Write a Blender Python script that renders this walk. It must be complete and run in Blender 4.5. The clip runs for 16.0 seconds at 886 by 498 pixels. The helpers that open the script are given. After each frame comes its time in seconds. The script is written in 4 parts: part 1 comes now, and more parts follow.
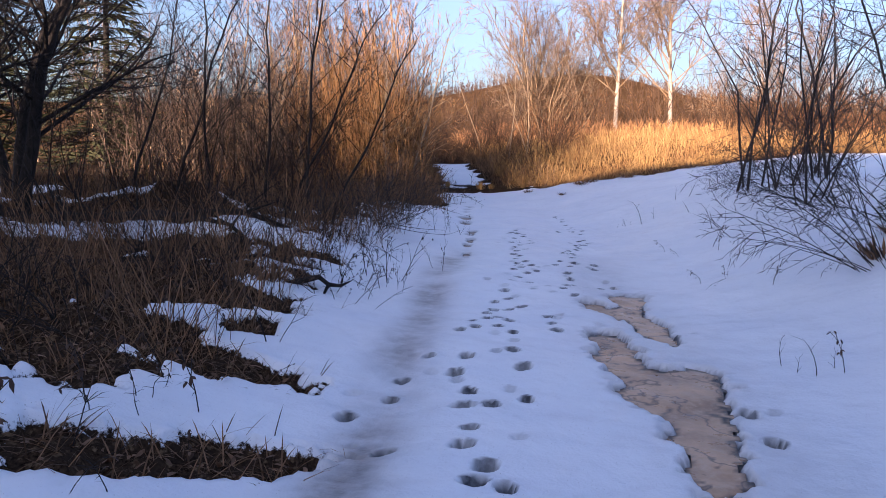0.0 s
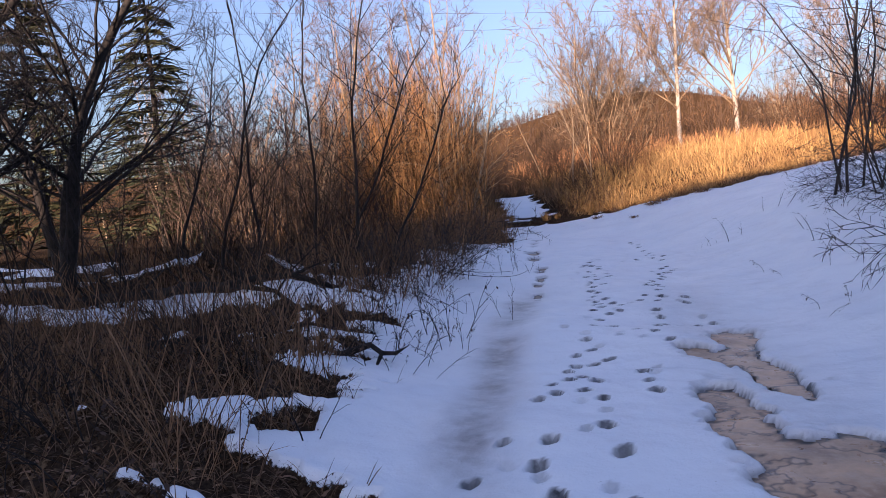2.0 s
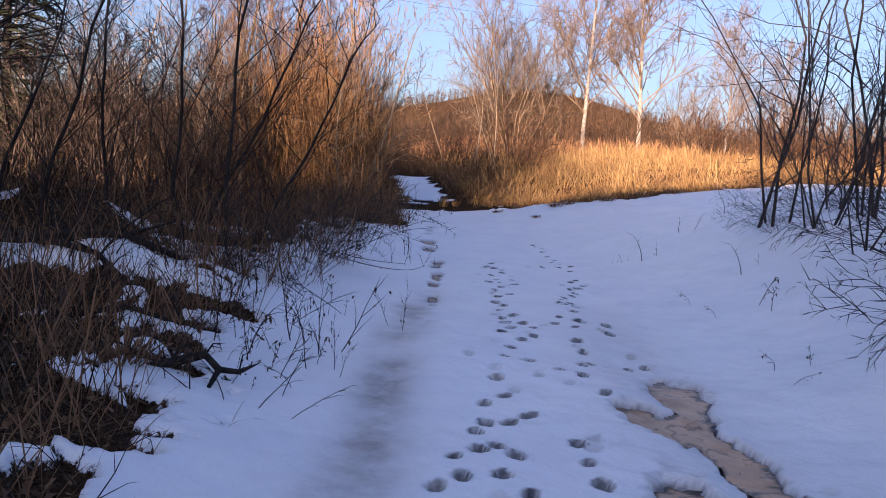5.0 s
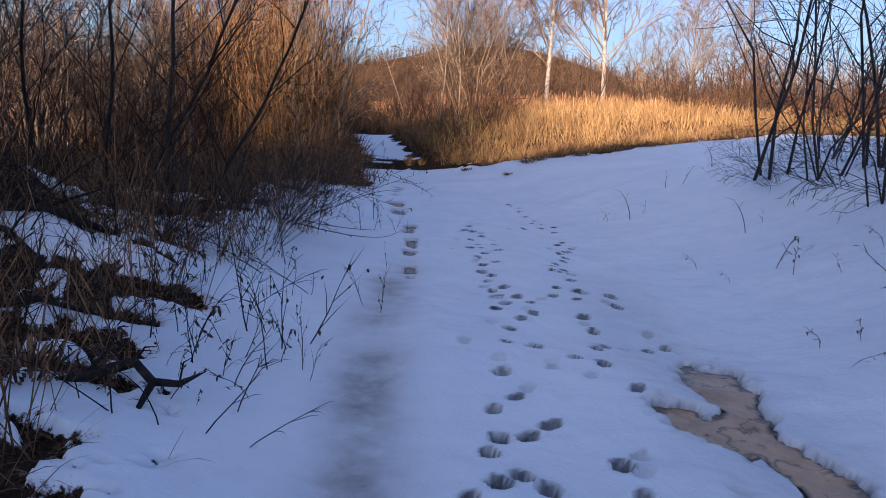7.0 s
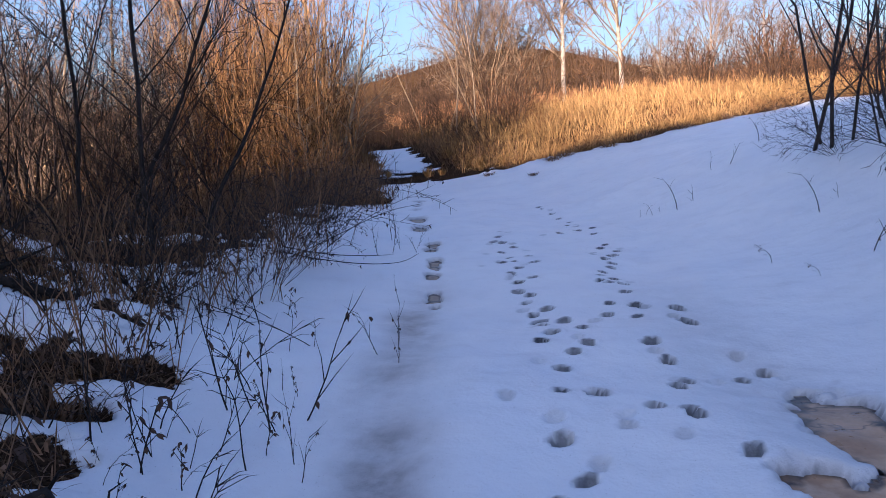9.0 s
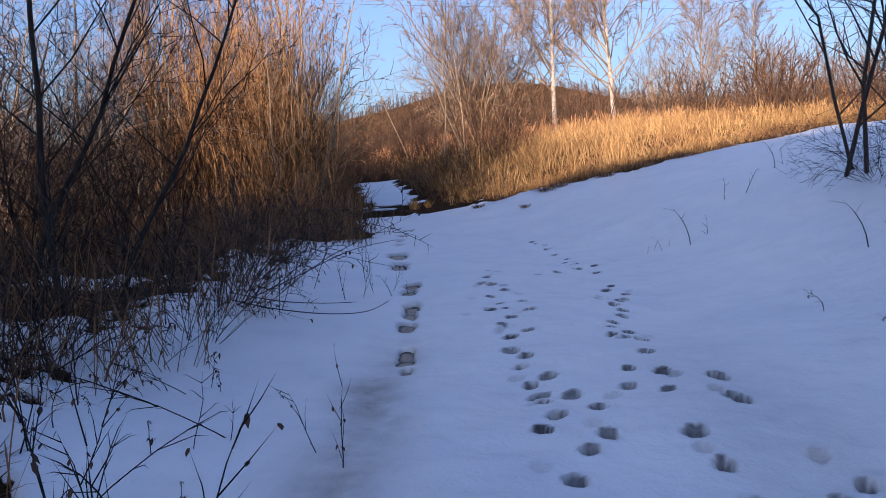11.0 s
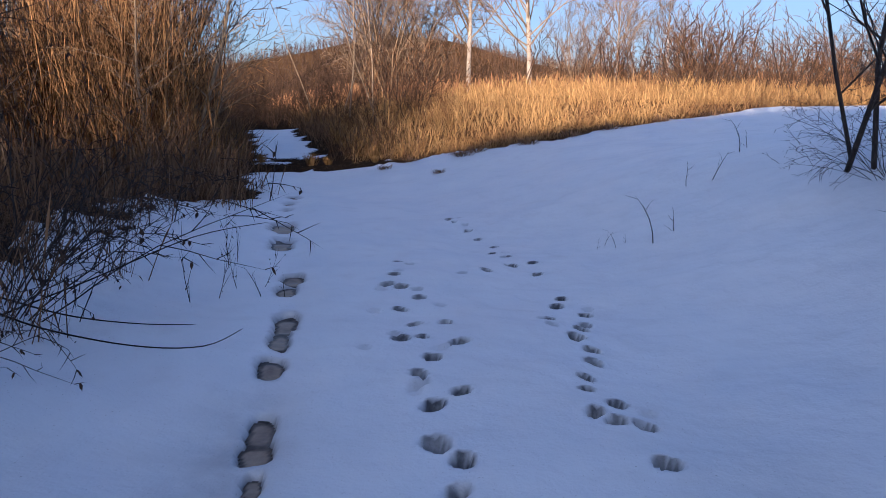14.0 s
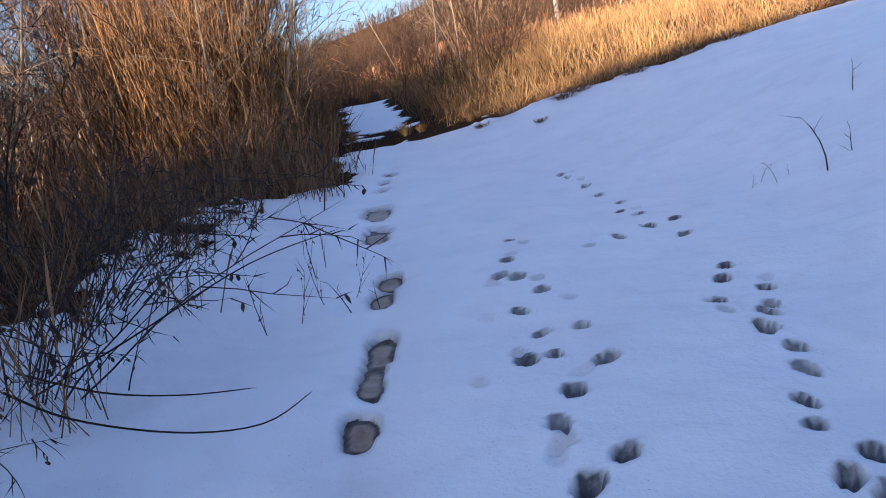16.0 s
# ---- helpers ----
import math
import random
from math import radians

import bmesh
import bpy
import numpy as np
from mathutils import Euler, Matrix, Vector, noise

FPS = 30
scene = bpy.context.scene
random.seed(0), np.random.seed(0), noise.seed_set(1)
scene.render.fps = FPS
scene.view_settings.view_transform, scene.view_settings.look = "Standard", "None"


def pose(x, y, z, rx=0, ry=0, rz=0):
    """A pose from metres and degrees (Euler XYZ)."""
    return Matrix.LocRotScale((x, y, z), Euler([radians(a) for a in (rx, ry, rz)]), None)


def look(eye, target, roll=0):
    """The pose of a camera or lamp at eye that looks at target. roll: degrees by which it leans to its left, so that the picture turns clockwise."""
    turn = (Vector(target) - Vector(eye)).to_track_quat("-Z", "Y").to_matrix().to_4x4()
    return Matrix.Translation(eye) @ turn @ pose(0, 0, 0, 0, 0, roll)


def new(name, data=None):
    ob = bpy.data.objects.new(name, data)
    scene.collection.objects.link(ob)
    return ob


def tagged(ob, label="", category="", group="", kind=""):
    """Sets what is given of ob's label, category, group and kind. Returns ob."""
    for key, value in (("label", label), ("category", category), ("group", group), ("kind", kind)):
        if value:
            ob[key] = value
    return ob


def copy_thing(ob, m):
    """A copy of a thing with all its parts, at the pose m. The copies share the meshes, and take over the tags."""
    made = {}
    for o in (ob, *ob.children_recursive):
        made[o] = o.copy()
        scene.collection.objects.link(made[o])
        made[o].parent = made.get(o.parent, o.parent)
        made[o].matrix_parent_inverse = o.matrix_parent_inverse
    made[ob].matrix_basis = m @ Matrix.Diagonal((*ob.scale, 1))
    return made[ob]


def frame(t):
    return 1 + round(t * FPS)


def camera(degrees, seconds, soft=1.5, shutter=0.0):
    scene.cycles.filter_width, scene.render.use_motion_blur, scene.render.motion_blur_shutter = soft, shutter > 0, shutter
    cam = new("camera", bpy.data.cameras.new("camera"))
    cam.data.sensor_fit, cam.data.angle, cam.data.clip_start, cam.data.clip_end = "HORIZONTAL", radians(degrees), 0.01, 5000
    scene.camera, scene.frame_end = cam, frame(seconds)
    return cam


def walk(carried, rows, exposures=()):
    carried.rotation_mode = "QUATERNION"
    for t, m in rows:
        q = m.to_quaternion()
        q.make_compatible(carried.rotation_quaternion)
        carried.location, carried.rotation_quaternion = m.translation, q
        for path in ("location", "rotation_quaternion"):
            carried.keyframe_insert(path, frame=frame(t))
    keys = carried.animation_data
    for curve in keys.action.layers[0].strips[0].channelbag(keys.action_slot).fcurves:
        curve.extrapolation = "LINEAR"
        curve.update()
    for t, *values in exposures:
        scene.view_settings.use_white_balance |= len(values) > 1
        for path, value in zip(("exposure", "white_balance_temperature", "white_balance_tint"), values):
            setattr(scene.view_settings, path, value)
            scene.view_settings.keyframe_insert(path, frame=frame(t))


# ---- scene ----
cam = camera(60.7, 16.0, soft=0.85)
PATH = [
    (0, (2.937, 3.422, 1.414), (2.41, 5.335, 1.167), 1.8),
    (0.5, (2.842, 3.684, 1.401), (2.348, 5.609, 1.175), 3.4),
    (1, (2.763, 3.929, 1.468), (2.355, 5.864, 1.173), 2.1),
    (1.5, (2.752, 4.252, 1.45), (2.119, 6.142, 1.278), -0.2),
    (2, (2.723, 4.42, 1.433), (2.019, 6.286, 1.286), -4.4),
    (2.5, (2.652, 4.753, 1.437), (2.034, 6.649, 1.288), -0.0),
    (3, (2.611, 5.186, 1.428), (1.935, 7.059, 1.237), -3.4),
    (3.5, (2.531, 5.376, 1.442), (1.919, 7.271, 1.259), -0.1),
    (4, (2.336, 5.582, 1.448), (1.842, 7.513, 1.278), 0.4),
    (4.5, (2.216, 5.886, 1.413), (1.674, 7.8, 1.206), 0.3),
    (5, (2.118, 6.063, 1.424), (1.706, 8.009, 1.214), 4.5),
    (5.2, (2.032, 6.185, 1.417), (1.675, 8.138, 1.177), 3.9),
    (7.3, (1.748, 7.248, 1.327), (1.446, 9.195, 0.983), 3.4),
    (7.5, (1.77, 7.418, 1.311), (1.381, 9.336, 0.899), 1.6),
    (8, (1.773, 7.592, 1.342), (1.31, 9.508, 1.007), -5.5),
    (8.5, (1.65, 7.858, 1.354), (1.279, 9.801, 1.059), 1.5),
    (9, (1.631, 8.119, 1.294), (1.243, 10.06, 1.007), -3.0),
    (9.5, (1.601, 8.411, 1.344), (1.13, 10.346, 1.158), -6.0),
    (9.7, (1.556, 8.517, 1.31), (1.202, 10.476, 1.125), -3.2),
    (11.8, (1.508, 10.119, 1.198), (1.127, 12.067, 0.947), -3.7),
    (12, (1.517, 10.315, 1.221), (1.079, 12.245, 0.938), -5.5),
    (12.5, (1.469, 10.665, 1.206), (1.244, 12.631, 0.915), 1.7),
    (13, (1.397, 11.017, 1.191), (1.038, 12.966, 0.924), -0.4),
    (13.5, (1.318, 11.323, 1.196), (0.801, 13.235, 0.915), -1.2),
    (14, (1.169, 11.517, 1.234), (1.066, 13.489, 0.913), 1.2),
    (14.5, (1.158, 11.754, 1.187), (0.846, 13.71, 0.909), -0.9),
    (15, (1.151, 12.085, 1.236), (0.71, 14.017, 0.963), -7.0),
    (15.5, (1.094, 12.385, 1.238), (0.795, 14.318, 0.823), -7.6),
    (16, (1.085, 12.65, 1.234), (0.677, 14.562, 0.813), -8.9),
]
walk(cam, [(t, look(eye, target, roll)) for t, eye, target, roll in PATH],
     exposures=[(0, 2.02, 5270, 25), (1, 1.92, 5270, 25), (3, 1.87, 5270, 25), (4, 1.90, 5270, 25), (4.5, 1.64, 5270, 26), (5, 1.77, 5220, 26),
                (7.5, 1.57, 4920, 19), (8, 1.82, 4920, 18), (8.5, 1.92, 4920, 20), (9.5, 1.67, 4920, 21), (12, 1.54, 4820, 19), (12.5, 1.66, 4970, 22),
                (13, 1.44, 4920, 21), (13.5, 1.70, 4970, 22), (14, 1.42, 4820, 19), (15, 1.62, 4870, 20), (16, 1.92, 4850, 17)])


# ---------------------------------------------------------------- light
SUN_EL, SUN_AZ = 9.0, 193.0          # degrees; azimuth clockwise from +y
world = bpy.data.worlds.new("sky")
scene.world = world
world.use_nodes = True
wn = world.node_tree
wn.nodes.clear()
sky = wn.nodes.new("ShaderNodeTexSky")
sky.sky_type = "NISHITA"
sky.sun_disc = False
sky.sun_elevation = radians(SUN_EL)
sky.sun_rotation = radians(SUN_AZ)
sky.altitude = 200
sky.air_density = 1.0
sky.dust_density = 2.9
sky.ozone_density = 1.6
bg = wn.nodes.new("ShaderNodeBackground")
bg.inputs["Strength"].default_value = 0.072
wo = wn.nodes.new("ShaderNodeOutputWorld")
haze = wn.nodes.new("ShaderNodeHueSaturation")
haze.inputs["Hue"].default_value = 0.51
haze.inputs["Saturation"].default_value = 0.8
wn.links.new(sky.outputs[0], haze.inputs["Color"])
wn.links.new(haze.outputs[0], bg.inputs["Color"])
wn.links.new(bg.outputs[0], wo.inputs["Surface"])

sun_dir = Vector((math.sin(radians(SUN_AZ)) * math.cos(radians(SUN_EL)),
                  math.cos(radians(SUN_AZ)) * math.cos(radians(SUN_EL)), math.sin(radians(SUN_EL))))
sun_data = bpy.data.lights.new("sun", "SUN")
sun_data.energy = 4.6
sun_data.angle = radians(0.6)
sun_data.color = (1.0, 0.72, 0.42)
sun = new("sun", sun_data)
sun.matrix_world = look(sun_dir * 200, (0, 0, 0))


# ---------------------------------------------------------------- materials
class Mat:
    """A node material with short ways to add noise, ramps and mixes."""

    def __init__(self, name):
        self.m = bpy.data.materials.new(name)
        self.m.use_nodes = True
        self.t = self.m.node_tree
        self.b = self.t.nodes["Principled BSDF"]
        self.co = self.t.nodes.new("ShaderNodeTexCoord").outputs["Object"]

    def node(self, kind, **given):
        n = self.t.nodes.new(kind)
        for key, value in given.items():
            self.put(n.inputs[key], value)
        return n

    def put(self, socket, value):
        if isinstance(value, bpy.types.NodeSocket):
            self.t.links.new(value, socket)
        else:
            socket.default_value = value

    def noise(self, scale, detail=3.0, rough=0.55, at=None):
        n = self.node("ShaderNodeTexNoise", Scale=scale, Detail=detail, Roughness=rough)
        self.t.links.new(at or self.co, n.inputs["Vector"])
        return n.outputs["Fac"]

    def stretched(self, sx, sy, sz):
        n = self.node("ShaderNodeMapping")
        n.inputs["Scale"].default_value = (sx, sy, sz)
        self.t.links.new(self.co, n.inputs["Vector"])
        return n.outputs["Vector"]

    def span(self, value, a, b, lo=0.0, hi=1.0):
        n = self.node("ShaderNodeMapRange", Value=value)
        for key, v in (("From Min", a), ("From Max", b), ("To Min", lo), ("To Max", hi)):
            n.inputs[key].default_value = v
        return n.outputs["Result"]

    def mix(self, fac, a, b):
        n = self.t.nodes.new("ShaderNodeMix")
        n.data_type = "RGBA"
        self.put(n.inputs[0], fac)
        for socket, v in ((n.inputs[6], a), (n.inputs[7], b)):
            self.put(socket, v if isinstance(v, bpy.types.NodeSocket) else (*v, 1.0))
        return n.outputs[2]

    def math(self, op, a, b=0.0):
        n = self.t.nodes.new("ShaderNodeMath")
        n.operation = op
        self.put(n.inputs[0], a)
        self.put(n.inputs[1], b)
        return n.outputs[0]

    def per_object(self):
        return self.t.nodes.new("ShaderNodeObjectInfo").outputs["Random"]

    def per_island(self):
        return self.t.nodes.new("ShaderNodeNewGeometry").outputs["Random Per Island"]

    def bump(self, height, strength, distance):
        n = self.node("ShaderNodeBump", Strength=strength, Distance=distance)
        self.t.links.new(height, n.inputs["Height"])
        self.t.links.new(n.outputs[0], self.b.inputs["Normal"])

    def done(self, colour, rough, spec=0.3):
        self.put(self.b.inputs["Base Color"], colour if isinstance(colour, bpy.types.NodeSocket) else (*colour, 1.0))
        self.put(self.b.inputs["Roughness"], rough)
        self.b.inputs["Specular IOR Level"].default_value = spec
        return self.m


def ground_material():
    m = Mat("snow_and_litter")
    cover = m.t.nodes.new("ShaderNodeAttribute")
    cover.attribute_name = "cover"
    shade_and_rim = m.t.nodes.new("ShaderNodeAttribute")
    shade_and_rim.attribute_name = "shade_and_rim"
    sep = m.t.nodes.new("ShaderNodeSeparateColor")
    m.t.links.new(cover.outputs["Color"], sep.inputs[0])
    snow, slush, straw = sep.outputs[0], sep.outputs[1], sep.outputs[2]
    fine, mid, big = m.noise(55, 4), m.noise(9, 4), m.noise(1.3, 3)
    litter = m.mix(m.span(fine, 0.35, 0.7), (0.011, 0.0075, 0.0055), (0.08, 0.049, 0.028))
    litter = m.mix(m.span(m.noise(22, 3), 0.56, 0.68), litter, (0.20, 0.13, 0.07))
    litter = m.mix(m.span(mid, 0.4, 0.7), litter, (0.04, 0.028, 0.02))
    tan = m.mix(m.span(m.noise(0.6, 4), 0.35, 0.65), (0.075, 0.041, 0.020), (0.17, 0.098, 0.045))
    tan = m.mix(m.span(mid, 0.3, 0.7), tan, (0.12, 0.068, 0.032))
    bare = m.mix(straw, litter, tan)
    white = m.mix(m.span(big, 0.35, 0.65), (0.86, 0.87, 0.90), (0.92, 0.92, 0.93))
    white = m.mix(m.span(m.noise(3.5, 5), 0.52, 0.8, 0, 0.25), white, (0.62, 0.60, 0.60))
    wet_shade = m.mix(m.span(mid, 0.35, 0.65), (0.24, 0.22, 0.215), (0.40, 0.375, 0.36))
    white = m.mix(m.math("MULTIPLY", slush, m.span(m.noise(5, 4), 0.25, 0.6, 0.45, 1.0)), white, wet_shade)
    # footprint shade painted near black into the snow; the same tint rims the ice
    white = m.mix(m.math("MULTIPLY", shade_and_rim.outputs["Fac"], m.span(m.noise(30, 3), 0.3, 0.6, 0.85, 1.0)), white, (0.024, 0.026, 0.033))
    speck = m.span(m.noise(120, 2, 0.5), 0.70, 0.74, 0, 0.55)
    white = m.mix(speck, white, (0.16, 0.12, 0.09))
    edge = m.math("ADD", snow, m.span(m.noise(26, 4, 0.7), 0.3, 0.7, -0.22, 0.22))
    fac = m.span(edge, 0.42, 0.56)
    colour = m.mix(fac, bare, white)
    m.bump(m.math("ADD", m.math("MULTIPLY", fine, 0.35), m.noise(14, 4)), 0.35, 0.03)
    shine = m.math("MULTIPLY", fac, 0.6)
    mat = m.done(colour, m.span(slush, 0, 1, 0.5, 0.35), 0.25)
    m.t.links.new(shine, m.b.inputs["Specular IOR Level"])
    return mat


def ice_material():
    m = Mat("muddy_ice")
    a, b = m.noise(2.6, 5, 0.65), m.noise(9, 5, 0.6)
    c = m.mix(m.span(a, 0.35, 0.65), (0.34, 0.205, 0.115), (0.66, 0.43, 0.25))
    c = m.mix(m.span(b, 0.52, 0.75), c, (0.62, 0.46, 0.32))
    ring = m.math("ABSOLUTE", m.math("SUBTRACT", m.noise(1.7, 4, 0.6), 0.5))
    c = m.mix(m.span(ring, 0.0, 0.018, 0.75, 0.0), c, (0.09, 0.065, 0.05))
    rim = m.t.nodes.new("ShaderNodeAttribute")
    rim.attribute_name = "rim"
    c = m.mix(m.math("MULTIPLY", rim.outputs["Fac"], m.span(m.noise(14, 3), 0.3, 0.6, 0.55, 1.0)), c, (0.035, 0.027, 0.022))
    m.bump(m.math("ADD", b, a), 0.25, 0.02)
    return m.done(c, m.span(b, 0.3, 0.7, 0.22, 0.5), 0.3)


def rut_ice_material():
    m = Mat("brown_rut_ice")
    a = m.noise(9, 4, 0.6)
    c = m.mix(m.span(a, 0.3, 0.7), (0.20, 0.145, 0.10), (0.46, 0.36, 0.26))
    rim = m.t.nodes.new("ShaderNodeAttribute")
    rim.attribute_name = "rim"
    c = m.mix(m.math("MULTIPLY", rim.outputs["Fac"], m.span(m.noise(14, 3), 0.3, 0.6, 0.55, 1.0)), c, (0.035, 0.027, 0.022))
    m.bump(a, 0.3, 0.02)
    return m.done(c, m.span(a, 0.3, 0.7, 0.3, 0.6), 0.25)


def bark_material(name, dark, light, rough=0.85, scale=30, spread=0.5):
    m = Mat(name)
    grain = m.noise(scale, 4, 0.6, m.stretched(1, 1, 0.25))
    c = m.mix(m.span(grain, 0.3, 0.7), dark, light)
    c = m.mix(m.span(m.per_object(), 0, 1, 0, 0.45), c, tuple(0.4 * v for v in dark))
    own = m.per_island()
    c = m.mix(m.span(own, 0.55, 1, 0, spread), c, light)
    c = m.mix(m.span(own, 0.45, 0, 0, spread * 1.3), c, tuple(0.35 * v for v in dark))
    m.bump(grain, 0.4, 0.01)
    return m.done(c, rough, 0.2)


def birch_material():
    m = Mat("birch_bark")
    band = m.noise(2.2, 5, 0.7, m.stretched(1.2, 1.2, 5.0))
    c = m.mix(m.span(m.noise(3, 3), 0.3, 0.7), (0.40, 0.33, 0.26), (0.22, 0.17, 0.13))
    c = m.mix(m.span(band, 0.60, 0.66), c, (0.05, 0.042, 0.04))
    m.bump(band, 0.3, 0.01)
    return m.done(c, 0.7, 0.25)


def blade_material(name, dark, light, rough=0.8):
    m = Mat(name)
    c = m.mix(m.per_island(), dark, light)
    c = m.mix(m.span(m.noise(1.1, 3), 0.35, 0.7, 0, 0.6), c, tuple(0.5 * (a + b) * 0.75 for a, b in zip(dark, light)))
    c = m.mix(m.span(m.noise(40, 2), 0.5, 0.8, 0, 0.3), c, dark)
    return m.done(c, rough, 0.2)


def meadow_material():
    m = Mat("golden_dry_grass")
    c = m.mix(m.per_island(), (0.17, 0.084, 0.025), (0.56, 0.335, 0.115))
    c = m.mix(m.span(m.noise(0.45, 4), 0.42, 0.66, 0, 0.85), c, (0.15, 0.068, 0.027))
    c = m.mix(m.span(m.noise(1.6, 3), 0.5, 0.72, 0, 0.5), c, (0.55, 0.36, 0.15))
    return m.done(c, 0.75, 0.2)


M_GROUND = ground_material()
M_ICE = ice_material()
M_RUT = rut_ice_material()
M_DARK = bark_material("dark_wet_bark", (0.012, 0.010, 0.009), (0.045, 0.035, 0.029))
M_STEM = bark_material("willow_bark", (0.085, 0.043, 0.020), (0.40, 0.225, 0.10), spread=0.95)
M_WAND = bark_material("golden_willow_wands", (0.12, 0.056, 0.020), (0.50, 0.27, 0.10), spread=0.95)
M_TWIG = bark_material("red_brown_twigs", (0.085, 0.040, 0.017), (0.30, 0.155, 0.064))
M_BRUSH = bark_material("shaded_brush_bark", (0.036, 0.021, 0.014), (0.125, 0.070, 0.039))
M_DIM = bark_material("grey_brown_twigs", (0.060, 0.040, 0.030), (0.20, 0.135, 0.098))
M_PALE = bark_material("grey_alder_bark", (0.17, 0.115, 0.068), (0.48, 0.35, 0.215))
M_HAZE = bark_material("fine_birch_twigs", (0.13, 0.086, 0.056), (0.34, 0.235, 0.15))
M_ASPEN = bark_material("tan_aspen_bark", (0.13, 0.082, 0.046), (0.36, 0.245, 0.14))
# darker copy of the willow bark, with the thicket's weaker light painted in
M_SHADE = bark_material("shaded_thicket_bark", (0.030, 0.020, 0.015), (0.15, 0.10, 0.068), spread=0.95)
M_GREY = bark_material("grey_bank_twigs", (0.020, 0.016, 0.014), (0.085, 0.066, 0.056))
M_BROWN = bark_material("brown_weed_stems", (0.060, 0.033, 0.019), (0.27, 0.165, 0.092), spread=0.6)
M_BIRCH = birch_material()
M_GOLD = meadow_material()
M_REED = blade_material("red_brown_reeds", (0.13, 0.056, 0.024), (0.36, 0.19, 0.08))
M_WEED = blade_material("dead_weed_stems", (0.040, 0.022, 0.012), (0.29, 0.165, 0.080))
M_STRAW = blade_material("matted_dead_grass", (0.030, 0.017, 0.010), (0.33, 0.185, 0.092))
M_FALLEN = blade_material("fallen_leaves", (0.030, 0.017, 0.010), (0.36, 0.21, 0.12))
M_LEAF = blade_material("withered_leaves", (0.03, 0.02, 0.015), (0.10, 0.06, 0.04))
M_NEEDLE = blade_material("spruce_needles", (0.022, 0.028, 0.012), (0.085, 0.08, 0.035))
M_FAR = blade_material("far_bare_woods", (0.055, 0.030, 0.017), (0.155, 0.088, 0.044))
M_WIRE = Mat("wire").done((0.05, 0.05, 0.055), 0.5)


# ---------------------------------------------------------------- mesh helpers
class Tubes:
    """Gathers tapered tubes and blades into one mesh."""

    def __init__(self):
        self.v, self.f = [], []

    def tube(self, pts, r0, r1, sides=3, point=True):
        n, base = len(pts), len(self.v)
        for i, p in enumerate(pts):
            d = (pts[min(i + 1, n - 1)] - pts[max(i - 1, 0)]).normalized()
            side = d.cross(Vector((0.31, 0.95, 0.05))).normalized()
            other = d.cross(side)
            r = r0 + (r1 - r0) * i / (n - 1)
            if i == n - 1 and point:
                self.v.append(tuple(p))
                break
            for k in range(sides):
                a = 2 * math.pi * k / sides
                self.v.append(tuple(p + side * (r * math.cos(a)) + other * (r * math.sin(a))))
        rings = n - 1 if point else n
        for i in range(rings - 1):
            for k in range(sides):
                a, b = base + i * sides + k, base + i * sides + (k + 1) % sides
                self.f.append((a, b, b + sides, a + sides))
        last = base + (rings - 1) * sides
        if point:
            for k in range(sides):
                self.f.append((last + k, last + (k + 1) % sides, last + sides))
        else:
            self.f.append(tuple(last + k for k in range(sides)))

    def blade(self, p, d, side, length, width):
        b = len(self.v)
        mid = p + d * (length * 0.5) + Vector((0, 0, length * 0.06))
        for q in (p - side * width * 0.3, p + side * width * 0.3, mid + side * width * 0.5, mid - side * width * 0.5, p + d * length):
            self.v.append(tuple(q))
        self.f += [(b, b + 1, b + 2, b + 3), (b + 3, b + 2, b + 4)]

    def mesh(self, name, material, smooth=True):
        me = bpy.data.meshes.new(name)
        me.from_pydata(self.v, [], self.f)
        me.materials.append(material)
        if smooth:
            me.polygons.foreach_set("use_smooth", [True] * len(me.polygons))
        return me


def part(name, tubes, material, parent, label="", smooth=True):
    """One mesh object under a thing or a part."""
    ob = new(name, tubes.mesh(name, material, smooth))
    ob.parent = parent
    if label:
        ob["label"] = label
    return ob


def thing(name, label, category, group="", kind=""):
    return tagged(new(name), label, category, group, kind)


def array_mesh(name, verts, faces, material, smooth=False):
    me = bpy.data.meshes.new(name)
    me.from_pydata(verts.tolist(), [], faces.tolist())
    me.materials.append(material)
    if smooth:
        me.polygons.foreach_set("use_smooth", [True] * len(me.polygons))
    return me


# ---------------------------------------------------------------- the lie of the land
RUT_Y = np.array([-60.0, 0, 5, 9, 12, 15.9, 17.2, 21, 24.3, 30, 34, 60, 120])
RUT_X = np.array([16.0, 3.1, 2.05, 1.2, 0.55, 0.0, -0.32, -1.38, -2.05, -4.0, -5.3, -14.0, -36.0])


def rut(y):
    """x of the left wheel rut at y."""
    return np.interp(y, RUT_Y, RUT_X)


def ramp(v, a, b):
    t = np.clip((v - a) / (b - a), 0, 1)
    return t * t * (3 - 2 * t)


def wave(x, y, seed, size):
    """Smooth noise of about -1 to 1, from sums of turned sines."""
    rng = np.random.RandomState(seed)
    total = np.zeros_like(x, dtype=float)
    for k in range(9):
        a, ph = rng.uniform(0, 2 * math.pi), rng.uniform(0, 2 * math.pi)
        w = 2 * math.pi / (size * rng.uniform(0.5, 1.7))
        total = total + np.sin((x * math.cos(a) + y * math.sin(a)) * w + ph + 1.3 * np.sin((x * math.sin(a) - y * math.cos(a)) * w * 0.6 + ph * 2))
    return total / 3.6


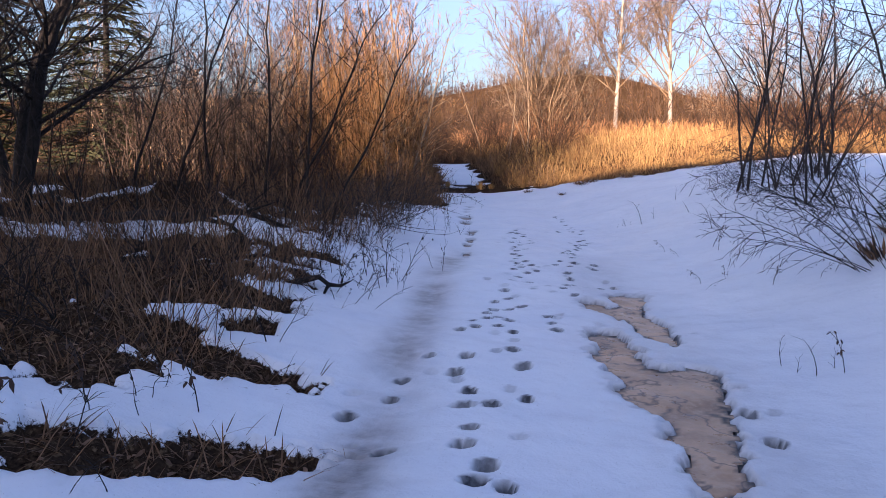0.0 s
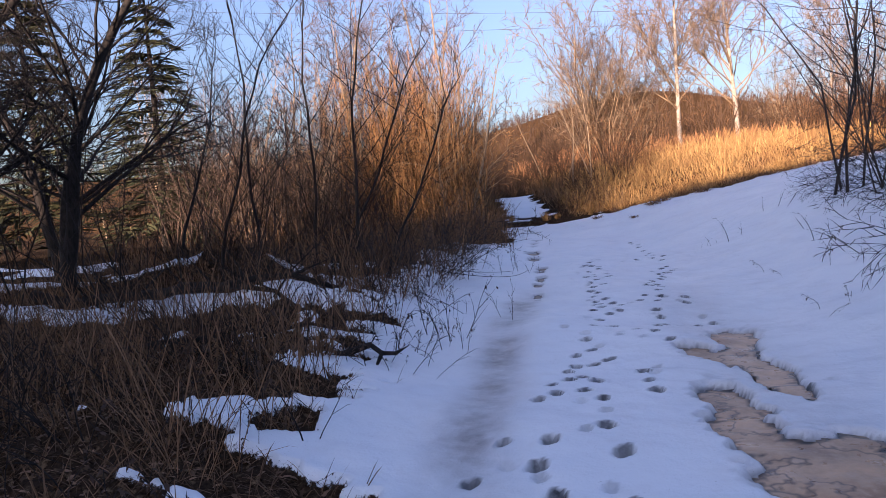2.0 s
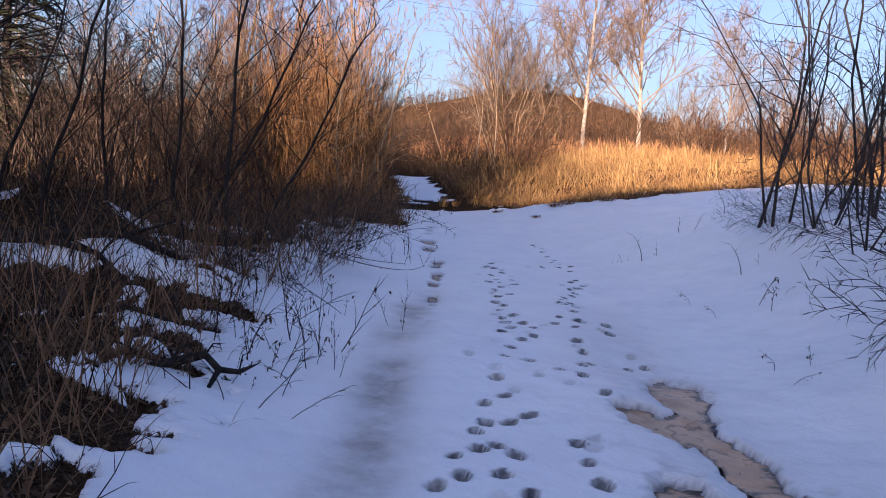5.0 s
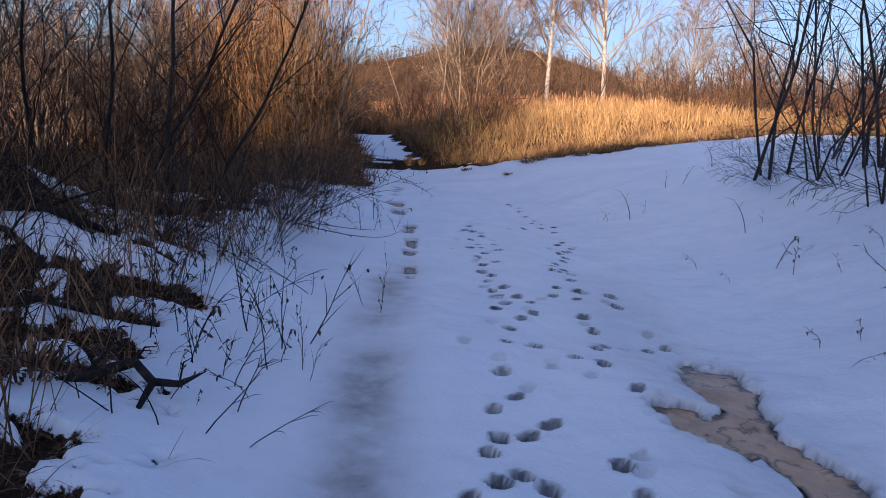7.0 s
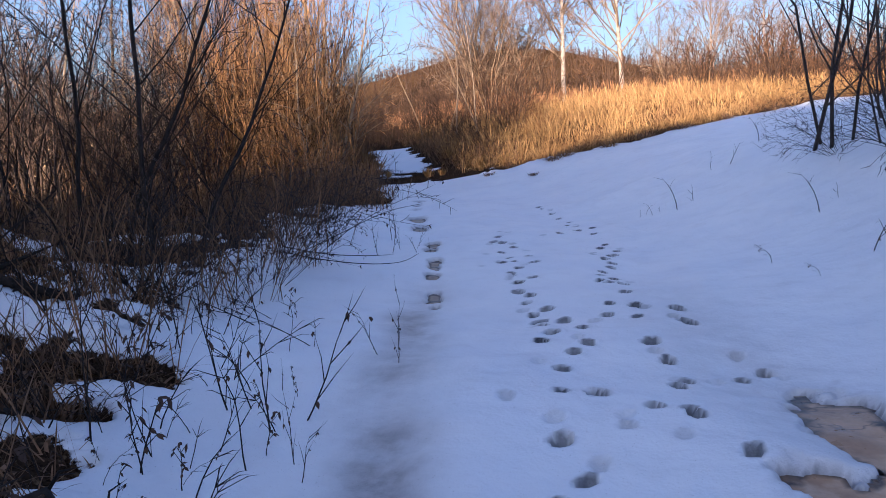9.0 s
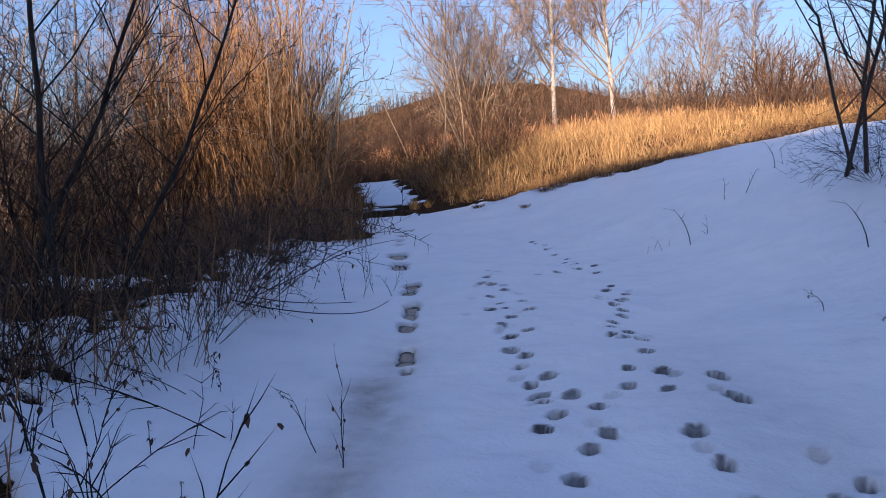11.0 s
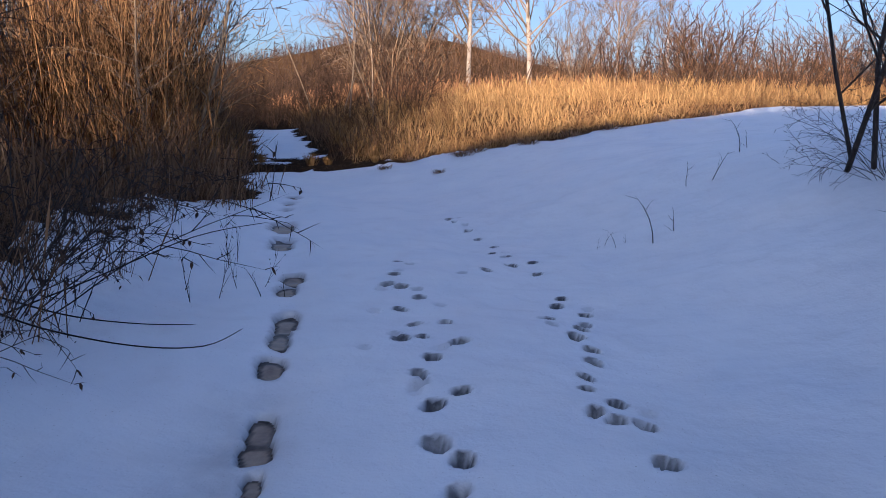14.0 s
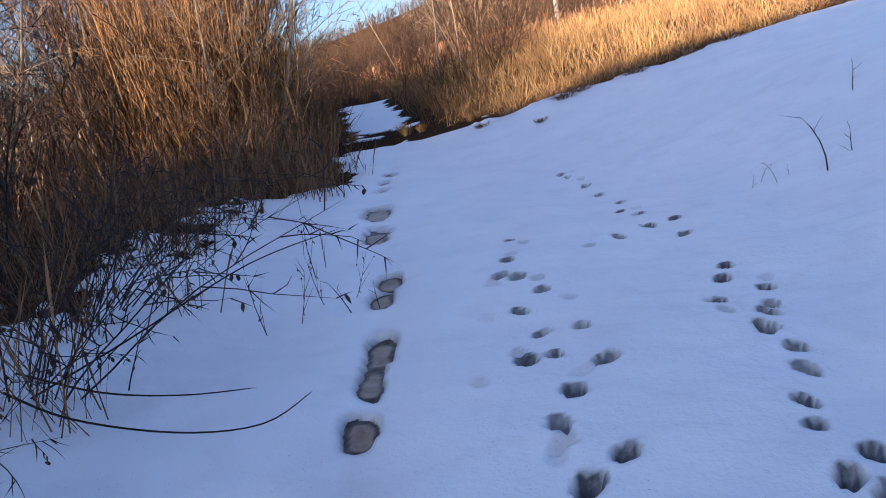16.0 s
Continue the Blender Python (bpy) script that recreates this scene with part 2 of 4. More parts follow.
def oval(x, y, cx, cy, rx, ry, turn=0.0):
    """Less than 1 inside an ellipse."""
    c, s = math.cos(radians(turn)), math.sin(radians(turn))
    dx, dy = x - cx, y - cy
    return np.sqrt(((dx * c + dy * s) / rx) ** 2 + ((dy * c - dx * s) / ry) ** 2)


PUDDLE = [(2.74, 11.5, 0.17, 0.6, 4), (2.46, 10.85, 0.15, 0.2, 0), (2.72, 10.8, 0.2, 0.3, 0), (2.95, 10.4, 0.15, 0.5, 12), (3.1, 9.85, 0.09, 0.3, 10),
          (2.66, 9.6, 0.15, 0.34, 12), (2.78, 8.95, 0.17, 0.6, 10), (3.0, 8.35, 0.22, 0.5, 12), (3.27, 8.45, 0.2, 0.42, 8), (3.25, 7.8, 0.19, 0.6, 5),
          (3.3, 7.2, 0.14, 0.36, 0), (3.42, 6.5, 0.09, 0.35, 5)]
MARKS = [(0.24, 14.57, 0.085, 0.12), (0.29, 14.32, 0.10, 0.11), (0.36, 14.06, 0.05, 0.10), (0.09, 15.24, 0.10, 0.15), (0.0, 15.75, 0.08, 0.22),
         (-0.08, 16.2, 0.11, 0.22), (-0.35, 17.2, 0.12, 0.17), (-0.38, 17.6, 0.13, 0.15), (-0.95, 19.3, 0.16, 0.3), (-1.28, 20.6, 0.22, 0.4),
         (-1.75, 22.6, 0.10, 0.16), (-1.9, 23.3, 0.12, 0.18), (-2.05, 24.2, 0.12, 0.2)]
BARE = [(0.82, 6.2, 0.8, 0.34, 40), (-0.2, 7.0, 0.6, 0.3, 0), (0.0, 7.62, 1.05, 0.34, -10), (-0.35, 8.95, 0.6, 0.3, 20), (0.05, 8.5, 0.22, 0.28, 0), (-0.05, 9.0, 0.3, 0.14, 0), (-0.9, 7.6, 1.0, 0.75, 0), (-2.7, 9.2, 2.3, 1.5, 0), (-1.35, 9.9, 0.75, 0.55, 0), (-0.55, 9.25, 0.38, 0.2, 15), (-0.35, 8.95, 0.25, 0.1, 0), (-0.55, 8.8, 0.6, 0.22, 5), (0.95, 6.25, 0.42, 0.17, 12), (0.0, 8.35, 0.32, 0.14, -8), (-0.95, 10.5, 0.55, 0.2, 10), (-0.9, 11.1, 0.35, 0.16, 0), (-1.0, 11.6, 0.5, 0.2, 10),
        (-4.3, 13.9, 1.7, 1.0, 0), (-0.75, 10.1, 0.6, 0.16, 12), (-2.2, 28.7, 1.3, 0.75, -20), (-3.5, 28.0, 0.9, 0.5, 10), (-1.0, 29.4, 1.6, 0.6, -12)]

PRINTS = [
    # trodden trail along the middle of the road, in order of y
    [(2.4, 6.5), (2.26, 6.5), (2.27, 6.69), (1.74, 6.77), (2.11, 6.89), (2.08, 7.15), (1.37, 7.19), (1.95, 7.5), (1.5, 7.55), (2.11, 7.57),
     (2.29, 7.74), (1.92, 7.8), (1.44, 7.94), (1.75, 8.13), (2.17, 8.32), (1.49, 8.41), (1.75, 8.46), (2.02, 8.75), (1.49, 9.27), (1.91, 9.34),
     (1.58, 9.43), (1.76, 9.52), (1.49, 9.68), (1.79, 9.83), (1.59, 9.83), (1.68, 9.92), (1.52, 10.15), (1.55, 10.33), (1.68, 10.38),
     (1.78, 10.54), (1.49, 10.65), (1.59, 10.86), (1.48, 11.2), (1.46, 11.76), (1.45, 12.21), (1.64, 11.78), (1.51, 12.51)],
    [(1.3, 12.76), (1.36, 12.96), (1.28, 13.23), (1.25, 13.37), (1.42, 13.36), (1.19, 13.6), (1.28, 13.75), (1.11, 13.97), (1.01, 14.33),
     (1.12, 14.2), (0.97, 14.75), (1.09, 14.91), (0.87, 15.14), (0.92, 15.42), (0.71, 15.78), (1.06, 15.71), (0.83, 15.82), (0.76, 16.15),
     (0.62, 16.52), (0.95, 16.19), (0.56, 17.15), (0.45, 17.19), (0.46, 17.52), (0.41, 18.22), (0.72, 16.9)],
    # second trail, bending towards the right of the road
    [(2.09, 10.15), (2.16, 9.89), (2.23, 9.62), (2.07, 11.46), (2.23, 11.07), (1.9, 11.59), (2.05, 11.56), (2.05, 12.0), (2.1, 12.13),
     (2.04, 12.46), (1.97, 12.77), (1.56, 13.1), (1.59, 12.7), (2.41, 12.27), (2.55, 12.42), (2.26, 13.27), (2.22, 13.7), (1.72, 13.49),
     (1.93, 13.44), (2.24, 13.33), (1.75, 13.83), (1.93, 13.79), (1.88, 14.2), (1.77, 14.62), (1.88, 14.59), (1.69, 14.71), (1.81, 14.87)],
    [(1.7, 15.06), (1.72, 15.25), (1.8, 15.56), (1.82, 15.78), (1.76, 16.03), (1.82, 16.25), (1.86, 16.38), (1.9, 16.66), (1.62, 16.45),
     (1.72, 16.87), (1.78, 17.12), (1.65, 17.93), (1.21, 18.0), (1.64, 18.36), (1.41, 18.84), (1.27, 19.1), (1.12, 20.1), (0.81, 21.03),
     (0.73, 21.32), (3.63, 7.55), (3.55, 8.01), (3.17, 9.87), (1.44, 18.3), (1.3, 19.6), (1.0, 20.5)],
]


def all_prints():
    """Every footprint: x, y, half width, half length, turn, depth, strength of painted shade; some have a fainter one
    beside them.
    """
    r = random.Random(5)
    out = []
    for trail in PRINTS:
        for px, py in trail:
            big = r.uniform(0.8, 1.15)
            out.append((px, py, 0.046 * big, 0.062 * big, r.uniform(-35, 35), r.uniform(0.045, 0.085), r.uniform(0.8, 1.0)))
            if r.random() < 0.45:
                a, d = r.uniform(0, 2 * math.pi), r.uniform(0.13, 0.3)
                out.append((px + d * math.cos(a), py + d * math.sin(a), 0.04, 0.055, r.uniform(-40, 40), r.uniform(0.015, 0.035), r.uniform(0.1, 0.4)))
    return out


TRODDEN = all_prints()


def snow_cover(x, y):
    """1 where snow lies, 0 where litter or straw is bare."""
    u = x - rut(y)
    edge = np.interp(y, [4, 7, 9, 11, 14, 18, 21, 23.5, 26, 40], [-1.7, -1.9, -1.7, -1.75, -2.0, -2.1, -1.9, -0.7, -0.6, -0.9])
    n = wave(x, y, 3, 1.1) * 0.5 + wave(x, y, 4, 0.35) * 0.38 + wave(x, y, 5, 0.14) * 0.24
    n = n * (1 - 0.8 * ramp(y, 17, 25)) + 0.35 * wave(x, y, 6, 1.4) * ramp(y, 20, 26)
    left = ramp(u - edge + n * 0.75, -0.25, 0.25)
    drift = ramp(wave(x * 0.6, y * 1.5, 7, 2.2) + 0.3 * wave(x, y, 8, 0.6), 0.38, 0.62) * (x < 0.5) * (y < 17)
    cover = np.maximum(left, drift * 0.95)
    for cx, cy, rx, ry, turn in BARE:
        cover = np.minimum(cover, ramp(oval(x, y, cx, cy, rx, ry, turn) + n * 0.35, 0.85, 1.12))
    for cx, cy, rx, ry, turn in ((-0.38, 8.3, 0.3, 0.16, 15), (-2.2, 12.0, 1.1, 0.22, 0), (-4.6, 12.3, 1.4, 0.25, 8), (0.55, 6.85, 0.5, 0.15, -14), (-5.2, 14.6, 1.0, 0.5, 30), (-5.5, 13.7, 0.7, 0.24, 20), (-3.5, 14.15, 0.4, 0.14, -10), (-3.3, 12.6, 1.1, 0.2, -12), (-5.6, 11.4, 0.9, 0.25, -10)):
        cover = np.maximum(cover, 1 - ramp(oval(x, y, cx, cy, rx, ry, turn) + n * 0.4, 0.8, 1.1))
    front = np.interp(x, FRONT_X, FRONT_Y)
    cover = cover * ramp(front - y + n * 0.7, -0.4, 0.5)
    road_far = (1 - ramp(np.abs(u - 0.45) + 0.3 * wave(x, y, 9, 1.2), 0.62, 0.95)) * ramp(y + 0.6 * wave(x, y, 10, 1.0), 30.4, 31.2) * (1 - ramp(y, 40, 43))
    return np.maximum(cover, road_far)


FRONT_X, FRONT_Y = [-6, -2.5, -1.2, 0.7, 4.5, 9, 30], [29.5, 28.4, 28.4, 28.2, 29.5, 29.6, 31]


def land(x, y):
    """Height of the ground without footprints, with a shading ridge added out of view."""
    u = x - rut(y)
    near = 1 - ramp(y, 19, 29)
    bank = 1.25 * ramp(u, 2.35, 6.6) * near + (1 - near) * np.clip((u - 1.0) * 0.145, 0, 1.5)
    bank = bank + np.clip(u - 8, 0, 60) * 0.012
    left = 0.24 * ramp(-u, 0.3, 2.2) + 0.25 * ramp(-u, 3, 9)
    rise = np.interp(y, [-200, 0, 25, 34, 56, 90, 150, 300, 420, 2500], [0, 0, 0, 0.62, 1.7, 2.6, 6.0, 17, 17, 10])
    hill = 14.5 * np.exp(-((x + 28) / 46) ** 2) * ramp(y, 110, 290) * (1 - ramp(y, 320, 700)) + 3.0 * ramp(-x, 40, 120) * ramp(y, 150, 290)
    # unseen ridge at the camera's back, added and sized to set the shadow line
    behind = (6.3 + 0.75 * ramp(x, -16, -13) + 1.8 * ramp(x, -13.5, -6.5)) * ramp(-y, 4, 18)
    mound = 0.55 * np.exp(-((x + 4.3) / 1.5) ** 2 - ((y - 14.0) / 0.85) ** 2) * (1 + 0.22 * wave(x, y, 16, 0.9)) + 0.25 * np.exp(-((x + 2.2) / 1.2) ** 2 - ((y - 12.2) / 0.5) ** 2)
    mud = 0.16 * np.exp(-((x + 3.0) / 1.6) ** 2 - ((y - 28.6) / 0.5) ** 2)
    far = ramp(np.hypot(x, y - 14), 40, 160)
    rough = 0.03 * wave(x, y, 11, 2.6) + (0.05 * wave(x, y, 12, 1.1)) * ramp(-u, 1.0, 2.4) + 0.5 * far * wave(x, y, 13, 60)
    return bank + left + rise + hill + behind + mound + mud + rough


def puddle_depth(x, y):
    """Above 0 inside the thawed, refrozen hollows."""
    d = np.full_like(x, -1.0, dtype=float)
    n = 0.26 * wave(x, y, 21, 0.4) + 0.13 * wave(x, y, 22, 0.13)
    for cx, cy, rx, ry, turn in PUDDLE:
        d = np.maximum(d, 1.02 - oval(x, y, cx, cy, rx, ry, turn) + n)
    for cx, cy, rx, ry in MARKS:
        d = np.maximum(d, 1 - (np.abs((x - cx + 0.2 * (y - cy)) / (0.64 * rx)) ** 3 + np.abs((y - cy) / ry) ** 3) ** (1 / 3) + n * 0.6)
    return d


def ground_height(x, y, detail=True):
    h = land(x, y)
    cover = snow_cover(x, y)
    u = x - rut(y)
    h = h + 0.085 * (ramp(cover, 0.15, 0.9) - 1)
    h = h + (1 - cover) * (0.03 * wave(x, y, 14, 0.45) + 0.016 * wave(x, y, 15, 0.17)) * (1 - ramp(y, 20, 26))
    tracks = np.exp(-(u / 0.24) ** 2) + np.exp(-((u - 2.05) / 0.32) ** 2)
    h = h + cover * (0.007 * wave(x, y, 17, 0.7) + 0.003 * wave(x, y, 18, 0.26)) * (1 - ramp(y, 20, 26))
    h = h - 0.035 * tracks * (1 - ramp(y, 24, 28))
    h = h - 0.078 * ramp(puddle_depth(x, y), -0.32, 0.10)
    if detail:
        for px, py, rx, ry, turn, deep, _ in TRODDEN:
            near = (np.abs(x - px) < 0.3) & (np.abs(y - py) < 0.3)
            q = oval(x[near], y[near], px, py, rx, ry, turn) + 0.14 * wave(x[near], y[near], 95, 0.1)
            h[near] += -deep * (1 - ramp(q, 0.65, 1.12)) + 0.1 * deep * np.exp(-((q - 1.45) / 0.3) ** 2)
    return h


def z_at(x, y):
    return float(ground_height(np.array([float(x)]), np.array([float(y)]), False)[0])


def spaced(a, b, step, lo, hi, slow=0.045, reach=8):
    """Grid lines, close between a and b and wider and wider outside."""
    line = list(np.arange(a, b, step))
    for sign, start, end in ((-1, a, lo), (1, b, hi)):
        d, out = 0.0, []
        while d < abs(end - start):
            d += step + (slow * d if d < reach else slow * reach + 0.1 * (d - reach))
            out.append(start + sign * d)
        line += out
    return np.array(sorted(set(line)))


def build_ground():
    xs, ys = spaced(-0.5, 3.55, 0.02, -1500, 1500), spaced(6.6, 19.6, 0.021, -300, 2400, 0.03, 14)
    gx, gy = np.meshgrid(xs, ys)
    x, y = gx.ravel(), gy.ravel()
    z = ground_height(x, y)
    nx, ny = len(xs), len(ys)
    i = np.arange((nx - 1) * (ny - 1))
    a = (i // (nx - 1)) * nx + i % (nx - 1)
    me = bpy.data.meshes.new("ground")
    me.vertices.add(nx * ny)
    me.vertices.foreach_set("co", np.stack([x, y, z], 1).ravel())
    quads = np.stack([a, a + 1, a + nx + 1, a + nx], 1)
    me.loops.add(quads.size)
    me.loops.foreach_set("vertex_index", quads.ravel())
    me.polygons.add(len(quads))
    me.polygons.foreach_set("loop_start", np.arange(0, quads.size, 4))
    me.polygons.foreach_set("use_smooth", np.ones(len(quads), bool))
    me.update()
    u = x - rut(y)
    soft = wave(x, y, 31, 1.6) * 0.35
    slush = np.exp(-((u + 0.03) / 0.21) ** 2) * (1 - ramp(y, 13.6, 15.5)) * (0.8 + soft)
    slush = np.maximum(slush, 0.55 * ramp(puddle_depth(x, y), -0.7, 0.0))
    slush = np.maximum(slush, 0.95 * ramp(puddle_depth(x, y), -0.22, -0.02))
    shade_and_rim = np.zeros_like(x)
    # shade painted inside each print, shifted a little towards its far wall
    for px, py, rx, ry, turn, _, wet_shade in TRODDEN:
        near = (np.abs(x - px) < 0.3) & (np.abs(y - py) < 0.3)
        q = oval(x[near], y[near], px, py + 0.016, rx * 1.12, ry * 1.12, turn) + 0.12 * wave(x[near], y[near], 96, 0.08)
        shade_and_rim[near] = np.maximum(shade_and_rim[near], wet_shade * (1 - ramp(q, 0.72, 1.1)))
    slush = np.maximum(slush, np.exp(-((u - 1.95) / 0.45) ** 2) * 0.30 * (1 - ramp(y, 13, 16)))
    straw = ramp(y - np.interp(x, FRONT_X, FRONT_Y), 0.15, 0.6) * ramp(oval(x, y, -2.6, 28.4, 2.2, 1.0, -12), 0.7, 1.2) * ramp(np.abs(u - 0.4), 1.3, 2.6)
    ring = puddle_depth(x, y)
    shade_and_rim = np.maximum(shade_and_rim, 0.8 * np.exp(-((ring - 0.06) / 0.13) ** 2) * (x < 1.2))
    shade_and_rim = np.maximum(shade_and_rim, 0.6 * np.exp(-((ring + 0.02) / 0.06) ** 2))
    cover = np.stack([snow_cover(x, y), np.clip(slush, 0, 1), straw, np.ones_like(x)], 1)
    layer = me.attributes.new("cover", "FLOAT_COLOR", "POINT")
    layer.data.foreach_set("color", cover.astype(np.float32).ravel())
    me.attributes.new("shade_and_rim", "FLOAT", "POINT").data.foreach_set("value", shade_and_rim.astype(np.float32))
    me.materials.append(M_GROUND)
    return tagged(new("ground", me), "snow-covered forest track with footprints and brown litter at its edge", "ground", kind="structure")


build_ground()


def ice_sheet(name, label, x0, x1, y0, y1, step, z, material, rim):
    """A thin frozen sheet in a hollow of the road; the snow hides its rim."""
    xs, ys = np.arange(x0, x1 + step, step), np.arange(y0, y1 + step, step)
    gx, gy = np.meshgrid(xs, ys)
    x, y = gx.ravel(), gy.ravel()
    h = land(x, y) + z + 0.006 * wave(x, y, 41, 0.3)
    depth = puddle_depth(x, y)
    inside = depth > -0.16
    keep, verts, faces, wet_shade = {}, [], [], []
    nx = len(xs)
    for j in range(len(ys) - 1):
        for k in range(nx - 1):
            c = (j * nx + k, j * nx + k + 1, (j + 1) * nx + k + 1, (j + 1) * nx + k)
            if all(inside[i] for i in c):
                for i in c:
                    if i not in keep:
                        keep[i] = len(verts)
                        verts.append((x[i], y[i], h[i]))
                        wet_shade.append(1 - float(ramp(depth[i], rim * 0.5, rim)))
                faces.append(tuple(keep[i] for i in c))
    me = bpy.data.meshes.new(name)
    me.from_pydata(verts, [], faces)
    me.materials.append(material)
    me.polygons.foreach_set("use_smooth", [True] * len(me.polygons))
    me.attributes.new("rim", "FLOAT", "POINT").data.foreach_set("value", wet_shade)
    ob = tagged(new(name, me), label, "ice", kind="structure")
    return ob


ice_sheet("frozen_puddle", "long frozen puddle of tan muddy ice in the wheel rut", 2.0, 3.9, 5.9, 12.3, 0.03, -0.062, M_ICE, 0.16)
ice_sheet("rut_ice", "small brown ice windows along the left wheel rut", -2.4, 0.7, 13.8, 24.6, 0.013, -0.070, M_RUT, 0.34)


# ---------------------------------------------------------------- woody plants
def grow(stem, twig, p, d, length, r, depth, rng, bend=0.12, lift=0.08, kids=6, spread=0.75, shrink=0.5, sides=3, first=0.3, seg=4, thin=0.0035):
    """A branch that tapers and forks: its own wood into stem, its last order into twig."""
    n = seg if depth > 0 else 2
    pts, q, v = [p.copy()], p.copy(), d.normalized()
    for i in range(n):
        v = (v + Vector((rng.gauss(0, bend), rng.gauss(0, bend), rng.gauss(0, bend * 0.6) + lift))).normalized()
        q = q + v * (length / n)
        pts.append(q.copy())
    (stem if depth > 0 else twig).tube(pts, r, r * 0.3 if depth > 0 else r * 0.35, sides if depth > 0 else 3)
    if depth == 0:
        return pts
    for k in range(kids):
        f = first + (1 - first) * (k + rng.random()) / kids
        i = min(int(f * n), n - 1)
        base = pts[i].lerp(pts[i + 1], f * n - i)
        along = (pts[i + 1] - pts[i]).normalized()
        a = rng.uniform(0, 2 * math.pi)
        side = along.cross(Vector((math.cos(a), math.sin(a), 0.2))).normalized()
        way = (along + side * spread * rng.uniform(0.6, 1.3)).normalized()
        grow(stem, twig, base, way, length * shrink * rng.uniform(0.6, 1.15) * (1.15 - 0.55 * f), max(r * (1 - 0.65 * f) * 0.55, thin), depth - 1, rng,
             bend * 1.2, lift, max(3, kids - 1), spread, shrink, 3, 0.2, seg, thin)
    return pts


def make_shrub(seed, label, height, stems, fan, m_stem, m_twig, kids=6, r=0.02, depth=2, group="", name="bare_shrub", lift=0.03, shrink=0.42, bend=0.13, spread=0.85, toward=None, first=0.3, low=0.55, thin=0.0035, leaves=0, split=False, foot=0.3):
    """A shrub of several stems from one stool, each a part of its own; toward leans them one way, split gives each side branch a mesh."""
    rng = random.Random(seed)
    root = thing(name, label, "shrub", group)
    b = Tubes()
    for k in range(stems):
        t = rng.uniform(0, 2 * math.pi)
        lean = rng.uniform(0.05, fan)
        d = Vector((math.cos(t) * lean, math.sin(t) * lean, 1))
        if toward:
            d = (d.normalized() * 0.8 + Vector(toward)).normalized()
        p = Vector((math.cos(t) * rng.uniform(0, foot), math.sin(t) * rng.uniform(0, foot), -0.1))
        a = Tubes()
        long, thick = height * rng.uniform(low, 1.05), r * rng.uniform(0.6, 1.2)
        if not split:
            grow(a, b, p, d, long, thick, depth, rng, bend, lift, kids, spread, shrink, first=first, thin=thin)
            part("stem", a, m_stem, root)
            continue
        pts = grow(a, b, p, d, long, thick, 1, rng, bend, lift, 0, spread, shrink, first=first, thin=thin, seg=6)
        stem = part("stem", a, m_stem, root)
        n = len(pts) - 1
        for q in range(kids):
            f = first + (1 - first) * (q + rng.random()) / kids
            i = min(int(f * n), n - 1)
            base, along = pts[i].lerp(pts[i + 1], f * n - i), (pts[i + 1] - pts[i]).normalized()
            t = rng.uniform(0, 2 * math.pi)
            way = (along + along.cross(Vector((math.cos(t), math.sin(t), 0.2))).normalized() * spread * rng.uniform(0.6, 1.3)).normalized()
            limb = Tubes()
            grow(limb, b, base, way, long * shrink * rng.uniform(0.6, 1.15) * (1.15 - 0.55 * f), max(thick * (1 - 0.65 * f) * 0.55, thin), depth - 1, rng,
                 bend * 1.2, lift, max(3, kids // 2), spread, shrink, 3, 0.2, 4, thin)
            if limb.v:
                part("branch", limb, m_stem, stem)
    part("twig_spray", b, m_twig, root, "fine bare twigs")["kind"] = "stuff"
    if leaves:
        leaf = Tubes()
        for k in range(leaves):
            p = Vector(rng.choice(b.v))
            t = rng.uniform(0, 2 * math.pi)
            leaf.blade(p, Vector((math.cos(t) * 0.5, math.sin(t) * 0.5, -0.8)).normalized(), Vector((-math.sin(t), math.cos(t), 0.3)), rng.uniform(0.025, 0.055), 0.02)
        part("withered_leaf", leaf, M_LEAF, root, "curled dry leaves", False)["kind"] = "stuff"
    return root


def make_tree(seed, label, height, r, m_trunk, m_branch, m_twig, name="bare_tree", category="tree", kids=16, lean=(0.0, 0.0), first=0.25, spread=0.75, shrink=0.34, group="", bkids=6, bdepth=1, steep=0.5, wob=0.035, thin=0.005):
    rng = random.Random(seed)
    root = thing(name, label, category, group)
    trunk, limbs, twigs = Tubes(), Tubes(), Tubes()
    n, q, pts = 12, Vector((0, 0, -0.15)), []
    v = Vector((lean[0], lean[1], 1)).normalized()
    for i in range(n + 1):
        pts.append(q.copy())
        v = (v + Vector((rng.gauss(0, wob), rng.gauss(0, wob), 0.03))).normalized()
        q = q + v * (height / n)
    trunk.tube(pts, r, max(r * 0.12, 0.006), 8)
    for k in range(kids):
        f = first + (0.97 - first) * (k + rng.random()) / kids
        i = min(int(f * n), n - 1)
        base = pts[i].lerp(pts[i + 1], f * n - i)
        a = rng.uniform(0, 2 * math.pi)
        d = Vector((math.cos(a), math.sin(a), steep + rng.uniform(0, 0.7)))
        grow(limbs, twigs, base, d, height * shrink * (1.2 - 0.8 * f) * rng.uniform(0.6, 1.1), max(r * 0.42 * (1.05 - f), 0.008), bdepth + 1, rng, 0.15, 0.05, bkids, spread, 0.5, thin=thin)
    part("trunk", trunk, m_trunk, root)
    crown = part("crown", limbs, m_branch, root, "bare spreading branches")
    part("twig_mass", twigs, m_twig, crown, "fine bare twigs")["kind"] = "stuff"
    return root


